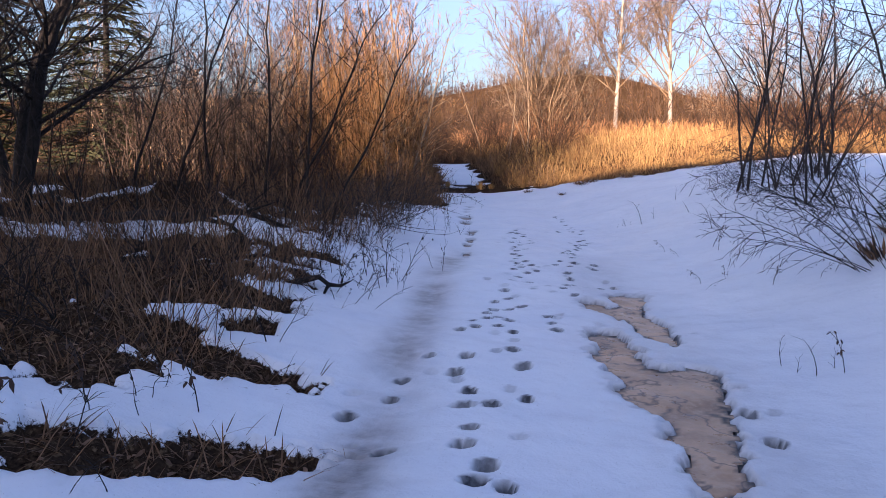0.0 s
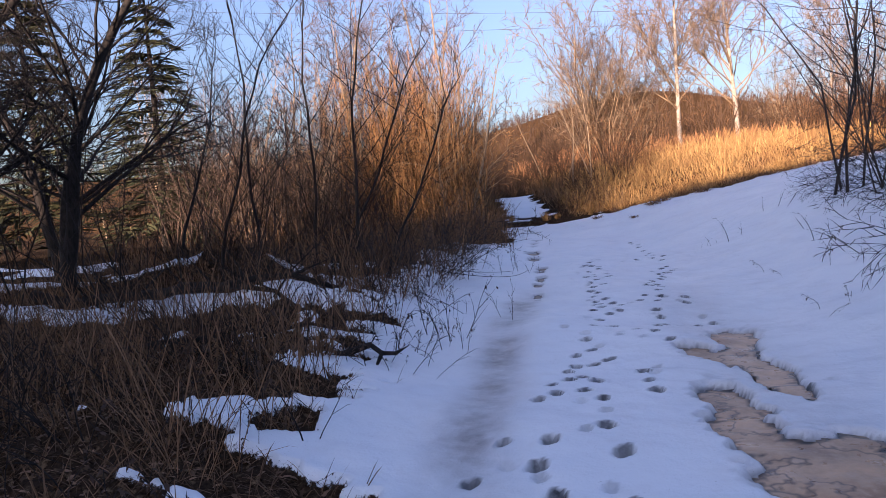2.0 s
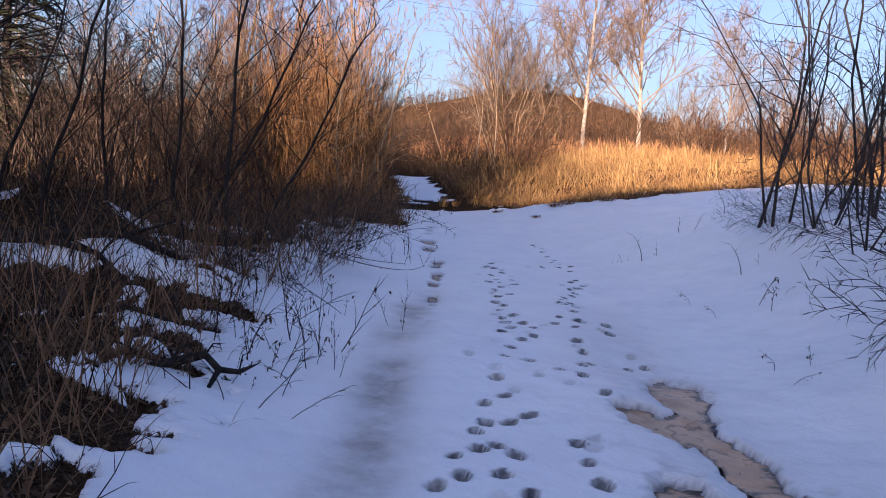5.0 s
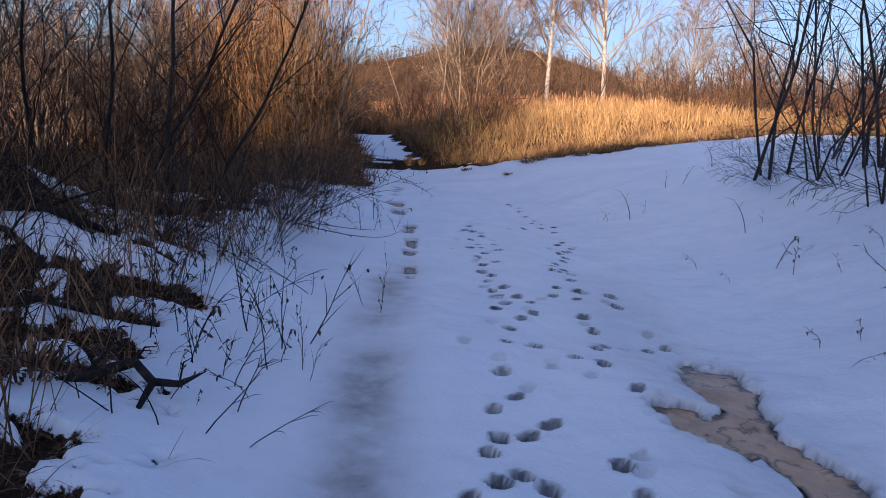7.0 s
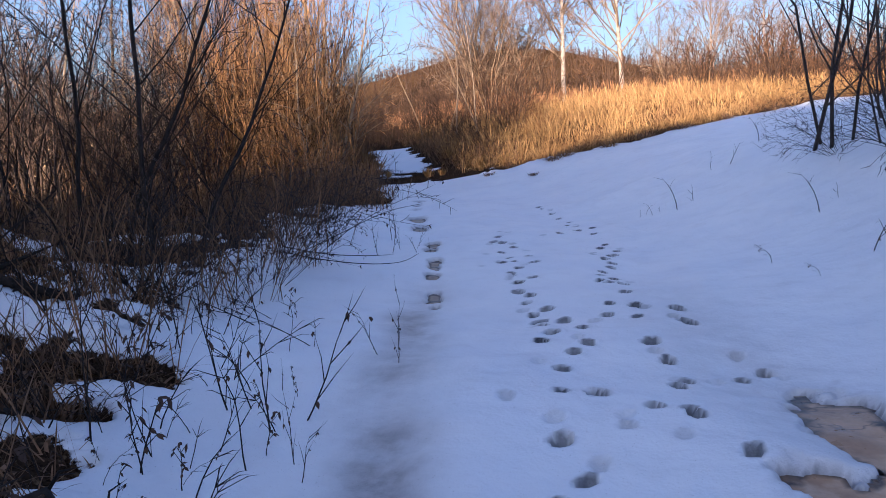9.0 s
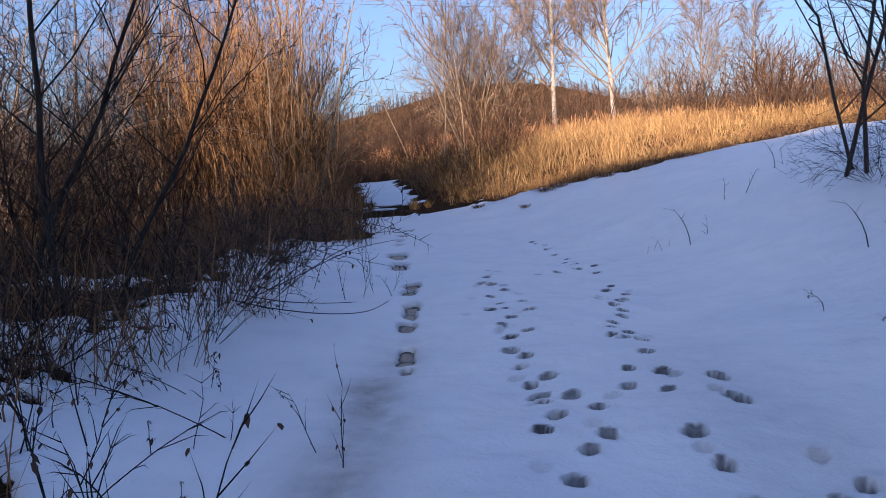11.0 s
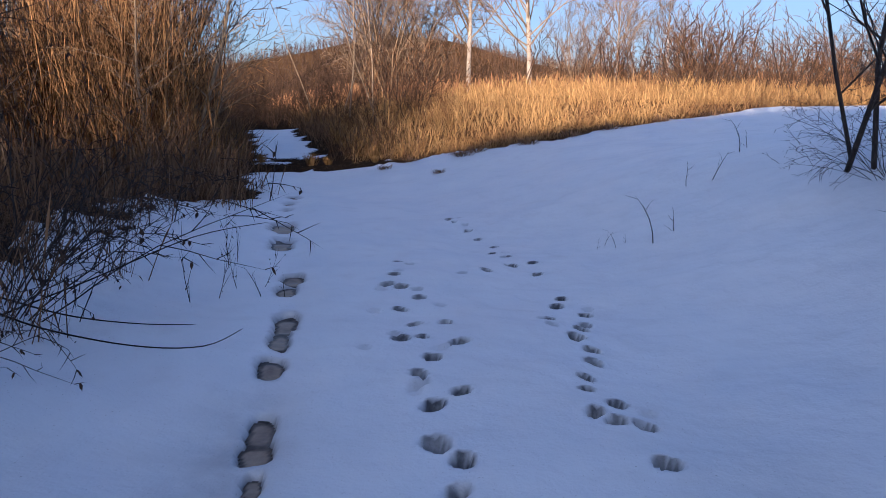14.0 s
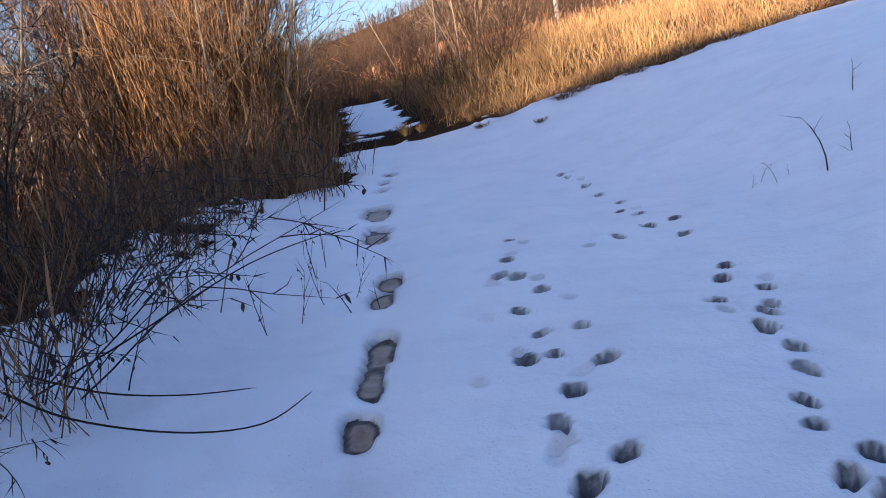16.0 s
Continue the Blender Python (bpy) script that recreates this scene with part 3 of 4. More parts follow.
def stand(proto, places, rng, lo=0.85, hi=1.15, sink=0.0):
    """Put a thing at the first place and copies of it at the others: x, y or x, y, scale."""
    for k, place in enumerate(places):
        x, y = place[0], place[1]
        s = place[2] if len(place) > 2 else rng.uniform(lo, hi)
        m = pose(x, y, z_at(x, y) - sink, rng.uniform(-3, 3), rng.uniform(-3, 3), rng.uniform(0, 360)) @ Matrix.Scale(s, 4)
        if k == 0:
            proto.matrix_basis = m
        else:
            copy_thing(proto, m)


rng = random.Random(17)

# the thicket along the road's left edge and the brush beyond it
label = "dense bare willow shrub with orange-brown stems in the roadside thicket"
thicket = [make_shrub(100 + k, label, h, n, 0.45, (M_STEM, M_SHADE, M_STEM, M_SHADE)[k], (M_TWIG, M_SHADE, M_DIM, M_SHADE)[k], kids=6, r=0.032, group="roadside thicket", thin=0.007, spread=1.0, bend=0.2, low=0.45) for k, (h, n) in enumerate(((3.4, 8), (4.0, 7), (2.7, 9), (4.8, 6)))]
spots = [[] for _ in thicket]
for k in range(84):
    y = 20.3 + 14.5 * rng.random() ** 1.25
    off = (3.6 if y < 23 else 1.9) + 9 * rng.random() ** 1.6
    if k % 8 == 0:
        y = rng.uniform(16.5, 20.5)
        off = rng.uniform(3.2, 9)
    x = float(rut(y)) - off
    s = rng.uniform(0.7, 1.15) * (0.68 + 0.07 * min(off, 8)) * (0.8 if y < 24.5 else 1.0)
    # shrubs far from the track take the bark with painted shade
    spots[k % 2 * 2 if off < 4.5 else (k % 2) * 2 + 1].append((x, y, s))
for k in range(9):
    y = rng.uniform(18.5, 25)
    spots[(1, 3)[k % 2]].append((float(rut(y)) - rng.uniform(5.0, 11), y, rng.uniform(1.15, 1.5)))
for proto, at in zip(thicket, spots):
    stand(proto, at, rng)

label = "tall bush of dense upright golden willow wands at the thicket's corner"
wands = [make_shrub(120 + k, label, h, n, 0.26, M_WAND, M_WAND, kids=7, r=0.022, group="golden willows", name="willow_bush", thin=0.006, spread=0.5, bend=0.08, lift=0.05, shrink=0.32, low=0.5, first=0.2, foot=0.8) for k, (h, n) in enumerate(((4.7, 24), (3.9, 26)))]
spots = [[], []]
for k in range(15):
    y = rng.uniform(24.6, 28.6)
    spots[k % 2].append((float(rut(y)) - 2.2 - 3.0 * (k + rng.random()) / 15, y, rng.uniform(0.85, 1.15)))
for proto, at in zip(wands, spots):
    stand(proto, at, rng)

label = "bare tan alder with crooked sunlit limbs beside the track"
edge = make_tree(131, label, 6.2, 0.06, M_PALE, M_PALE, M_WAND, name="edge_alder", kids=34, group="alders at the thicket's edge", bkids=6, first=0.08, shrink=0.34, spread=0.9, steep=0.25, wob=0.07, thin=0.007)
stand(edge, [(-4.35, 25.8, 0.9), (-4.9, 27.0, 1.05), (-4.6, 24.4, 0.75), (-6.4, 26.0, 0.9), (-8.4, 23.6, 0.9), (-9.6, 22.0, 0.95), (-7.2, 21.4, 0.7)], rng)

label = "bare grey alder tree with pale trunk and warm twig crown"
alders = [make_tree(140 + k, label, h, 0.065, M_PALE, M_DIM, M_DIM, kids=20, group="alders behind the thicket", bkids=6, first=0.12, shrink=0.33, spread=0.8, steep=0.55, wob=0.08, thin=0.009) for k, h in enumerate((7.8, 9.2, 6.6))]
spots = [[] for _ in alders]
spots[1] += [(-5.6, 27.5, 1.0), (-6.6, 29.0, 1.05), (-8.5, 30, 1.0)]
for k in range(14):
    y = rng.uniform(24.5, 31)
    spots[k % 3].append((float(rut(y)) - rng.uniform(3.0, 12), y, rng.uniform(0.7, 1.0)))
for k in range(29):
    y = rng.uniform(23, 50)
    x = float(rut(y)) - rng.uniform(2.4, 4) - 17 * rng.random() ** 1.4
    spots[k % len(alders)].append((x, y, rng.uniform(0.75, 1.15)))
for proto, at in zip(alders, spots):
    stand(proto, at, rng)

# brush beyond the grass, along the far road and far to the left
label = "brown leafless brush beyond the dry grass"
brush = [make_shrub(160 + k, label, h, n, 0.55, M_BRUSH, M_BRUSH, kids=5, r=0.03, group="brush beyond the grass", thin=0.016) for k, (h, n) in enumerate(((4.0, 8), (5.2, 7)))]
spots = [[] for _ in brush]
for k in range(34):
    y = rng.uniform(37, 52)
    spots[k % 2].append((float(rut(y)) + rng.choice((-1, 1)) * rng.uniform(1.6, 5) + 1.0 + (y > 42) * rng.uniform(-3, 3), y, rng.uniform(0.55, 0.95)))
for k in range(16):
    y = rng.uniform(33, 40)
    spots[k % 2].append((float(rut(y)) + 0.5 + (-1, 1)[k % 2] * rng.uniform(2.0, 3.2), y, rng.uniform(0.3, 0.55)))
for k in range(12):
    y = rng.uniform(41, 47)
    spots[k % 2].append((float(rut(y)) + rng.uniform(-2.5, 3.5), y, rng.uniform(0.45, 0.75)))
for k in range(84):
    y = rng.uniform(46, 95)
    if k % 5 == 0:
        x = float(rut(y)) + rng.uniform(-3, 7)
    elif k % 5 == 1:
        y = rng.uniform(18, 60)
        x = -14 - rng.uniform(0, 0.5) * y
    else:
        x = rng.uniform(float(rut(y)) - 6, 45)
    spots[k % 2].append((x, y, rng.uniform(0.7, 1.2)))
for proto, at in zip(brush, spots):
    stand(proto, at, rng)

label = "slender pale sapling leaning beside the far track"
slender = make_tree(175, label, 6.5, 0.04, M_PALE, M_DIM, M_DIM, name="slender_sapling", category="sapling", kids=14, group="saplings by the far track", bkids=4, bdepth=0, first=0.35, shrink=0.25, lean=(-0.12, 0), wob=0.05, thin=0.008)
stand(slender, [(-3.4, 37.0, 0.9), (-3.0, 39.5, 1.0), (-4.4, 41.0, 0.8), (-9.0, 40.5, 0.9), (-8.4, 38.0, 0.7), (-2.2, 35.4, 0.8), (-6.2, 44.0, 1.0)], rng)

# birches over the grass
label = "small brown bush rising out of the dry grass"
low = make_shrub(170, label, 2.2, 8, 0.6, M_BRUSH, M_TWIG, kids=5, r=0.016, group="bushes in the grass", thin=0.008)
stand(low, [(rng.uniform(-5, 26), rng.uniform(37, 56), rng.uniform(0.8, 1.5)) for k in range(46)] + [(rng.uniform(7, 27), rng.uniform(34, 50), rng.uniform(0.5, 1.1)) for k in range(44)], rng)
label = "tall birch with white bark and fine bare crown"
birches = [make_tree(180 + k, label, h, 0.16, M_BIRCH, M_ASPEN, M_HAZE, name="birch_tree", kids=48, group="birches in the grass", bkids=9, first=0.16, shrink=0.42, lean=(-0.01, 0), steep=0.7, wob=0.03, thin=0.02) for k, h in enumerate((15.5, 14.0))]
stand(birches[0], [(0.1, 57.5, 1.0), (10.5, 68, 0.7)], rng)
stand(birches[1], [(3.7, 58.0, 1.05), (16, 76, 0.7)], rng)
label = "bushy bare aspen with several tan stems in the grass"
aspen = make_shrub(190, label, 13.0, 10, 0.33, M_ASPEN, M_HAZE, kids=14, r=0.075, group="aspens in the grass", name="aspen_tree", lift=0.05, bend=0.2, spread=0.95, shrink=0.4, low=0.6, first=0.12, thin=0.02, foot=0.7)
aspen["category"] = "tree"
stand(aspen, [(-4.4, 56.0, 1.0), (-5.9, 57.2, 0.8), (-2.9, 58.5, 0.75), (7.0, 62.0, 0.55)], rng)


# ---------------------------------------------------------------- dark trees and bushes near the track
label = "clump of dark bare alder stems on the snowy bank"
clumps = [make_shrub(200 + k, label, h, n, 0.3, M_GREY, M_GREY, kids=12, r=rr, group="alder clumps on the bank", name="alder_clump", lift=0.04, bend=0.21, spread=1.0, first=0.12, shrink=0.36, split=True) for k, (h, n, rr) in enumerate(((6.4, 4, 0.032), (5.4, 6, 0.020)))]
stand(clumps[0], [(4.6, 18.5, 1.0), (5.7, 17.7, 0.95), (6.6, 15.4, 1.0), (8.6, 19.5, 1.0)], rng)
stand(clumps[1], [(5.0, 17.4, 1.0), (5.2, 15.9, 0.85), (7.4, 17.6, 1.1), (6.0, 20.5, 0.9), (7.0, 16.4, 1.0)], rng)

label = "slender dark sapling with few upright branches in dead weeds"
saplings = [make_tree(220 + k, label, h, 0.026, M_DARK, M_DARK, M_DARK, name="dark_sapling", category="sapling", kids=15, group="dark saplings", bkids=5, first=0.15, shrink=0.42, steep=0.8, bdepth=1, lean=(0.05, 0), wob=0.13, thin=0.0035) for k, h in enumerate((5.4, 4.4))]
stand(saplings[0], [(-2.2, 14.2, 1.0), (-3.1, 14.5, 1.0), (-4.9, 15.6, 1.1)], rng)
stand(saplings[1], [(-2.6, 14.4, 1.0), (-2.0, 14.6, 0.9), (-3.9, 13.2, 1.0), (-5.6, 14.4, 1.1)], rng)

label = "dark gnarled bare tree leaning over the dead undergrowth"
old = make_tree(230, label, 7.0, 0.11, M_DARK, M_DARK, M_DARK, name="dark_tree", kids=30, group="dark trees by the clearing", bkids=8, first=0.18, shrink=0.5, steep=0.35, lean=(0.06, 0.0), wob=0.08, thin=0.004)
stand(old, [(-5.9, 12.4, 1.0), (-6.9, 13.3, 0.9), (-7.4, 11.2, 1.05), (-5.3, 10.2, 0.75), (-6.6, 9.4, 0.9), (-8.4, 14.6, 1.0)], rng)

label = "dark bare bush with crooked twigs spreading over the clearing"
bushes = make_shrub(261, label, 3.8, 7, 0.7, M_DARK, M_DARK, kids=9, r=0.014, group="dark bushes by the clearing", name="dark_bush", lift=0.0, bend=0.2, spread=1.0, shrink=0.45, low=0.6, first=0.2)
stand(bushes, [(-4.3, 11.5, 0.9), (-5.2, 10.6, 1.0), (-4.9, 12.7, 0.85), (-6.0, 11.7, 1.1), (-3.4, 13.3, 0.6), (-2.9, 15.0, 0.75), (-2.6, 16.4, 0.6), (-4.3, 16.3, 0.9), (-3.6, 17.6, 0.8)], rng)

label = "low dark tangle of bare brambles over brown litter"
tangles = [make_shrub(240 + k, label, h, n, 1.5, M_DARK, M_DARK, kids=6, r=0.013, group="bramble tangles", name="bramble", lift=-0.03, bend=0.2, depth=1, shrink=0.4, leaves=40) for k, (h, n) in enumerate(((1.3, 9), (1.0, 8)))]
spots = [[], []]
for k in range(20):
    y = rng.uniform(6.6, 10.8)
    spots[k % 2].append((float(rut(y)) - rng.uniform(1.7, 3.4), y, rng.uniform(0.5, 0.95)))
for k in range(22):
    y = rng.uniform(10.6, 15.5)
    spots[k % 2].append((float(rut(y)) - rng.uniform(1.75, 3.6), y, rng.uniform(0.8, 1.3)))
for k in range(26):
    y = rng.uniform(8.6, 14.5)
    spots[k % 2].append((float(rut(y)) - rng.uniform(2.2, 5.5), y, rng.uniform(0.7, 1.15)))
for proto, at in zip(tangles, spots):
    stand(proto, at, rng)

label = "low fan of thin dark twigs arching over the snow"
fan = make_shrub(250, label, 1.9, 16, 1.1, M_GREY, M_GREY, kids=7, r=0.0065, name="arching_bush", lift=-0.05, bend=0.1, toward=(-0.75, -0.15, 0.0), depth=2, shrink=0.4, low=0.7, group="arching bushes", split=True)
fan.matrix_basis = pose(5.0, 11.2, z_at(5.0, 11.2))
copy_thing(fan, pose(5.5, 12.4, z_at(5.5, 12.4), 0, 0, 25))
copy_thing(fan, pose(5.3, 14.6, z_at(5.3, 14.6), 0, 0, -20))
copy_thing(fan, pose(4.6, 18.2, z_at(4.6, 18.2), 0, 0, 10) @ Matrix.Scale(0.6, 4))
copy_thing(fan, pose(5.7, 18.9, z_at(5.7, 18.9), 0, 0, 30) @ Matrix.Scale(0.6, 4))
copy_thing(fan, pose(6.2, 17.6, z_at(6.2, 17.6), 0, 0, -30) @ Matrix.Scale(0.7, 4))
copy_thing(fan, pose(5.0, 17.0, z_at(5.0, 17.0), 0, 0, -15) @ Matrix.Scale(0.75, 4))
willow = make_shrub(255, "low arching willow bush spreading over the snow edge", 1.6, 20, 1.0, M_GREY, M_GREY, kids=6, r=0.0058, name="arching_willow", lift=-0.03, bend=0.1, toward=(0.35, -0.2, 0.0), depth=2, shrink=0.36, low=0.6, group="arching bushes", leaves=170, split=True)
willow.matrix_basis = pose(-1.5, 15.4, z_at(-1.5, 15.4))
copy_thing(willow, pose(-2.0, 16.6, z_at(-2.0, 16.6), 0, 0, 40))
copy_thing(willow, pose(-1.15, 14.25, z_at(-1.15, 14.25), 0, 0, -20) @ Matrix.Scale(0.6, 4))
copy_thing(willow, pose(-1.75, 13.4, z_at(-1.75, 13.4), 0, 0, 15) @ Matrix.Scale(0.8, 4))


def make_spruce(seed, height):
    r = random.Random(seed)
    root = thing("spruce", "dark green-brown spruce standing behind the clearing", "conifer", "spruces")
    trunk, wood, needles = Tubes(), Tubes(), Tubes()
    trunk.tube([Vector((0, 0, -0.1)), Vector((0.03, 0, height * 0.5)), Vector((0, 0, height))], 0.13, 0.01, 8)
    levels = int(height * 3)
    for i in range(levels):
        f = i / levels
        z = height * (0.1 + 0.88 * f)
        reach = height * 0.2 * (1 - f) + 0.12
        for k in range(8):
            a = r.uniform(0, 2 * math.pi)
            out = Vector((math.cos(a), math.sin(a), 0))
            side = Vector((-out.y, out.x, 0))
            pts = [Vector((0, 0, z)) + out * reach * t + Vector((0, 0, reach * (0.12 * t - 0.42 * t * t))) for t in (0, 0.35, 0.7, 1.0)]
            wood.tube(pts, 0.018, 0.004, 3)
            for n in range(9):
                t = 0.2 + 0.8 * n / 9
                j = min(int(t * 3), 2)
                base = pts[j].lerp(pts[j + 1], t * 3 - j)
                for sgn in (-1, 1):
                    way = (out * 0.7 + side * sgn * r.uniform(0.5, 1.0) + Vector((0, 0, r.uniform(-0.5, 0.1)))).normalized()
                    needles.blade(base, way, Vector((0, 0, 1)).cross(way).normalized() * 0.7 + Vector((0, 0, r.uniform(-0.6, 0.6))), reach * r.uniform(0.25, 0.42) + 0.08, 0.085)
    part("trunk", trunk, M_DARK, root)
    boughs = part("crown", wood, M_DARK, root, "drooping boughs")
    part("needle_mass", needles, M_NEEDLE, boughs, "dull green needles", False)["kind"] = "stuff"
    return root


spruce = make_spruce(3, 8.5)
stand(spruce, [(-11.5, 21.0, 1.0), (-14.5, 20, 1.1), (8.2, 12.2, 0.5), (5.45, 12.3, 0.14)], rng)


# ---------------------------------------------------------------- far woods
def far_woods():
    r = random.Random(9)
    t = Tubes()
    for k in range(3600):
        y = 85 + 230 * r.random() ** 0.8
        x = r.uniform(-0.55 * y - 20, 0.62 * y + 20)
        z, h = z_at(x, y), r.uniform(2.5, 6.5) * (1 - 0.35 * min(max((y - 150) / 130, 0), 1))
        p = Vector((x, y, z - 0.2))
        top = p + Vector((r.gauss(0, 0.3), r.gauss(0, 0.3), h))
        wide = 0.0002 * y
        t.tube([p, top], 0.05 + wide, 0.02, 3)
        for i in range(9):
            f = r.uniform(0.12, 0.95)
            base = p.lerp(top, f)
            a = r.uniform(0, 2 * math.pi)
            tip = base + Vector((math.cos(a), math.sin(a), r.uniform(0.5, 1.6))) * h * 0.3 * (1.15 - f)
            t.tube([base, tip], 0.03 + wide, 0.01, 3)
    return tagged(new("far_woods", t.mesh("far_woods", M_FAR, False)), "brown leafless woods covering the distant hill", "woods", kind="stuff")


far_woods()


def distant_trees():
    r = random.Random(19)
    t = Tubes()
    for k in range(260):
        y = r.uniform(200, 300)
        x = y * r.uniform(0.12, 0.75)
        p = Vector((x, y, z_at(x, y) - 0.3))
        h = r.uniform(7, 15)
        top = p + Vector((r.gauss(0, 0.4), 0, h))
        t.tube([p, top], 0.11, 0.04, 3)
        for i in range(12):
            f = r.uniform(0.3, 0.97)
            base = p.lerp(top, f)
            a = r.uniform(0, 2 * math.pi)
            t.tube([base, base + Vector((math.cos(a), math.sin(a), 1.5)) * h * 0.17 * (1.15 - f)], 0.05, 0.03, 3)
    tagged(new("distant_trees", t.mesh("distant_trees", M_HAZE, False)), "thin pale bare trees on the far horizon", "woods", kind="stuff")


distant_trees()


# ---------------------------------------------------------------- grasses
def blades(name, label, material, xs, ys, heights, widths, lean, seed, plume=1.0, category="grass", droop=0.25):
    """A field of flat, bending blades, three faces each."""
    r = np.random.RandomState(seed)
    n = len(xs)
    z = ground_height(xs, ys, False) - 0.02
    a, b = r.uniform(0, 2 * math.pi, n), r.uniform(0, 2 * math.pi, n)
    sx, sy = np.cos(a), np.sin(a)
    lx, ly = np.cos(b) * lean * r.uniform(0.1, 1, n), np.sin(b) * lean * r.uniform(0.1, 1, n)
    verts = np.zeros((n, 7, 3))
    for i, (f, w) in enumerate(((0.0, 1.0), (0.5, 0.9), (0.8, 1.2 * plume))):
        bend = f + droop * f * f
        cx, cy, cz = xs + lx * heights * bend, ys + ly * heights * bend, z + heights * f * (1 - 0.25 * f * (lx * lx + ly * ly))
        verts[:, 2 * i] = np.stack([cx - sx * widths * w / 2, cy - sy * widths * w / 2, cz], 1)
        verts[:, 2 * i + 1] = np.stack([cx + sx * widths * w / 2, cy + sy * widths * w / 2, cz], 1)
    verts[:, 6] = np.stack([xs + lx * heights * (1 + droop), ys + ly * heights * (1 + droop), z + heights * (1 - 0.3 * (lx * lx + ly * ly))], 1)
    k = np.arange(n)[:, None] * 7
    quads = np.concatenate([k + [0, 1, 3, 2], k + [2, 3, 5, 4]]).tolist()
    tris = (k + [4, 5, 6]).tolist()
    me = bpy.data.meshes.new(name)
    me.from_pydata(verts.reshape(-1, 3).tolist(), [], quads + tris)
    me.materials.append(material)
    return tagged(new(name, me), label, category, kind="stuff")


def field(n, seed, x0, x1, y0, y1, keep):
    r = np.random.RandomState(seed)
    x, y = r.uniform(x0, x1, n), r.uniform(y0, y1, n)
    ok = keep(x, y, r)
    return x[ok], y[ok], r


def in_meadow(x, y, r):
    front = np.interp(x, FRONT_X, FRONT_Y) + 0.15
    road = x - rut(y) > 1.95 + 0.4 * wave(x, y, 50, 2.0)
    clump = wave(x, y, 51, 2.4) + r.uniform(-0.9, 1.3, len(x)) > -0.35
    return (y > front + 0.3 * wave(x, y, 52, 1.5)) & road & clump


x, y, r = field(70000, 61, -8, 26, 28, 50, in_meadow)
hs = 0.66 * (0.72 + 0.3 * wave(x, y, 53, 2.2)) * r.uniform(0.3, 1.4, len(x)) * (0.6 + 0.55 * ramp(y, 28.5, 33)) * (1 - 0.25 * ramp(x, 3, 12))
blades("golden_grass", "tall golden dry reed grass lit by low sun", M_GOLD, x, y, np.clip(hs, 0.12, 1.1), r.uniform(0.006, 0.016, len(x)), 0.75, 62, 1.2)
x, y, r = field(20000, 65, -3, 22, 28, 33.5, lambda x, y, r: in_meadow(x, y, r) & (y < np.interp(x, FRONT_X, FRONT_Y) + 2.4))
blades("trampled_grass", "trampled pale straw along the meadow's edge", M_GOLD, x, y, r.uniform(0.15, 0.45, len(x)), r.uniform(0.008, 0.016, len(x)), 1.9, 66, 0.8)
x, y, r = field(23000, 63, -20, 80, 44, 130, lambda x, y, r: x - rut(y) > 3)
blades("far_reeds", "far band of tall red-brown dry reeds", M_REED, x, y, r.uniform(0.5, 1.25, len(x)), r.uniform(0.025, 0.055, len(x)), 0.5, 64, 1.2)



def on_litter(x, y, r):
    return (snow_cover(x, y) < 0.45) & (r.uniform(0, 1, len(x)) < 0.4 + 0.5 * wave(x, y, 70, 0.7) + 0.2)


x, y, r = field(52000, 71, -8, 1.6, 4.6, 15.5, on_litter)
blades("matted_grass", "matted dead brown grass on bare ground", M_STRAW, x, y, r.uniform(0.06, 0.26, len(x)), r.uniform(0.004, 0.010, len(x)), 1.6, 72, 0.6)


def leaf_litter():
    """Curled fallen leaves and short straws on the bare ground."""
    x, y, r = field(26000, 171, -7, 1.7, 4.6, 15.5, lambda x, y, r: snow_cover(x, y) < 0.5)
    blades("leaf_litter", "curled brown fallen leaves and bits of straw on bare ground", M_FALLEN, x, y, r.uniform(0.025, 0.07, len(x)), r.uniform(0.015, 0.035, len(x)), 2.2, 172, 0.8, "leaves")


leaf_litter()


def in_weeds(x, y, r):
    u = x - rut(y)
    chance = np.exp((u + 2) * 0.22) * (0.5 + 0.55 * wave(x, y, 74, 1.3)) * np.where((x < -2.0) & (y < 16.6), 0.08, 1.0)
    front = (u < -1.7 + 0.6 * wave(x, y, 73, 1.2)) & (u > -9) & (r.uniform(0, 1, len(x)) < chance)
    corner = (u < -0.75 + 0.3 * wave(x, y, 77, 0.8)) & (u > -4) & (y > 21.5) & (r.uniform(0, 1, len(x)) < 0.8)
    return front | corner


x, y, r = field(52000, 75, -14, 0.5, 12.2, 30, in_weeds)
blades("dead_weeds", "thick stand of dead brown weeds at the thicket's foot", M_WEED, x, y, r.uniform(0.15, 0.85, len(x)) * (1 + 0.35 * wave(x, y, 81, 1.7)), r.uniform(0.006, 0.016, len(x)) * (0.5 + 0.5 * ramp(y, 17, 24)), 0.6, 76, 1.6, "weeds")


def at_corner(x, y, r):
    u = x - rut(y)
    return (u < -1.0 + 0.3 * wave(x, y, 90, 0.7)) & (u > -3.2) & (r.uniform(0, 1, len(x)) < 0.55 + 0.5 * wave(x, y, 91, 0.8))


x, y, r = field(5200, 92, -7.5, -2.0, 26.2, 30.5, at_corner)
blades("corner_grass", "tall pale dry grass at the thicket's corner", M_GOLD, x, y, r.uniform(0.35, 1.0, len(x)), r.uniform(0.006, 0.014, len(x)), 0.6, 93, 1.3)


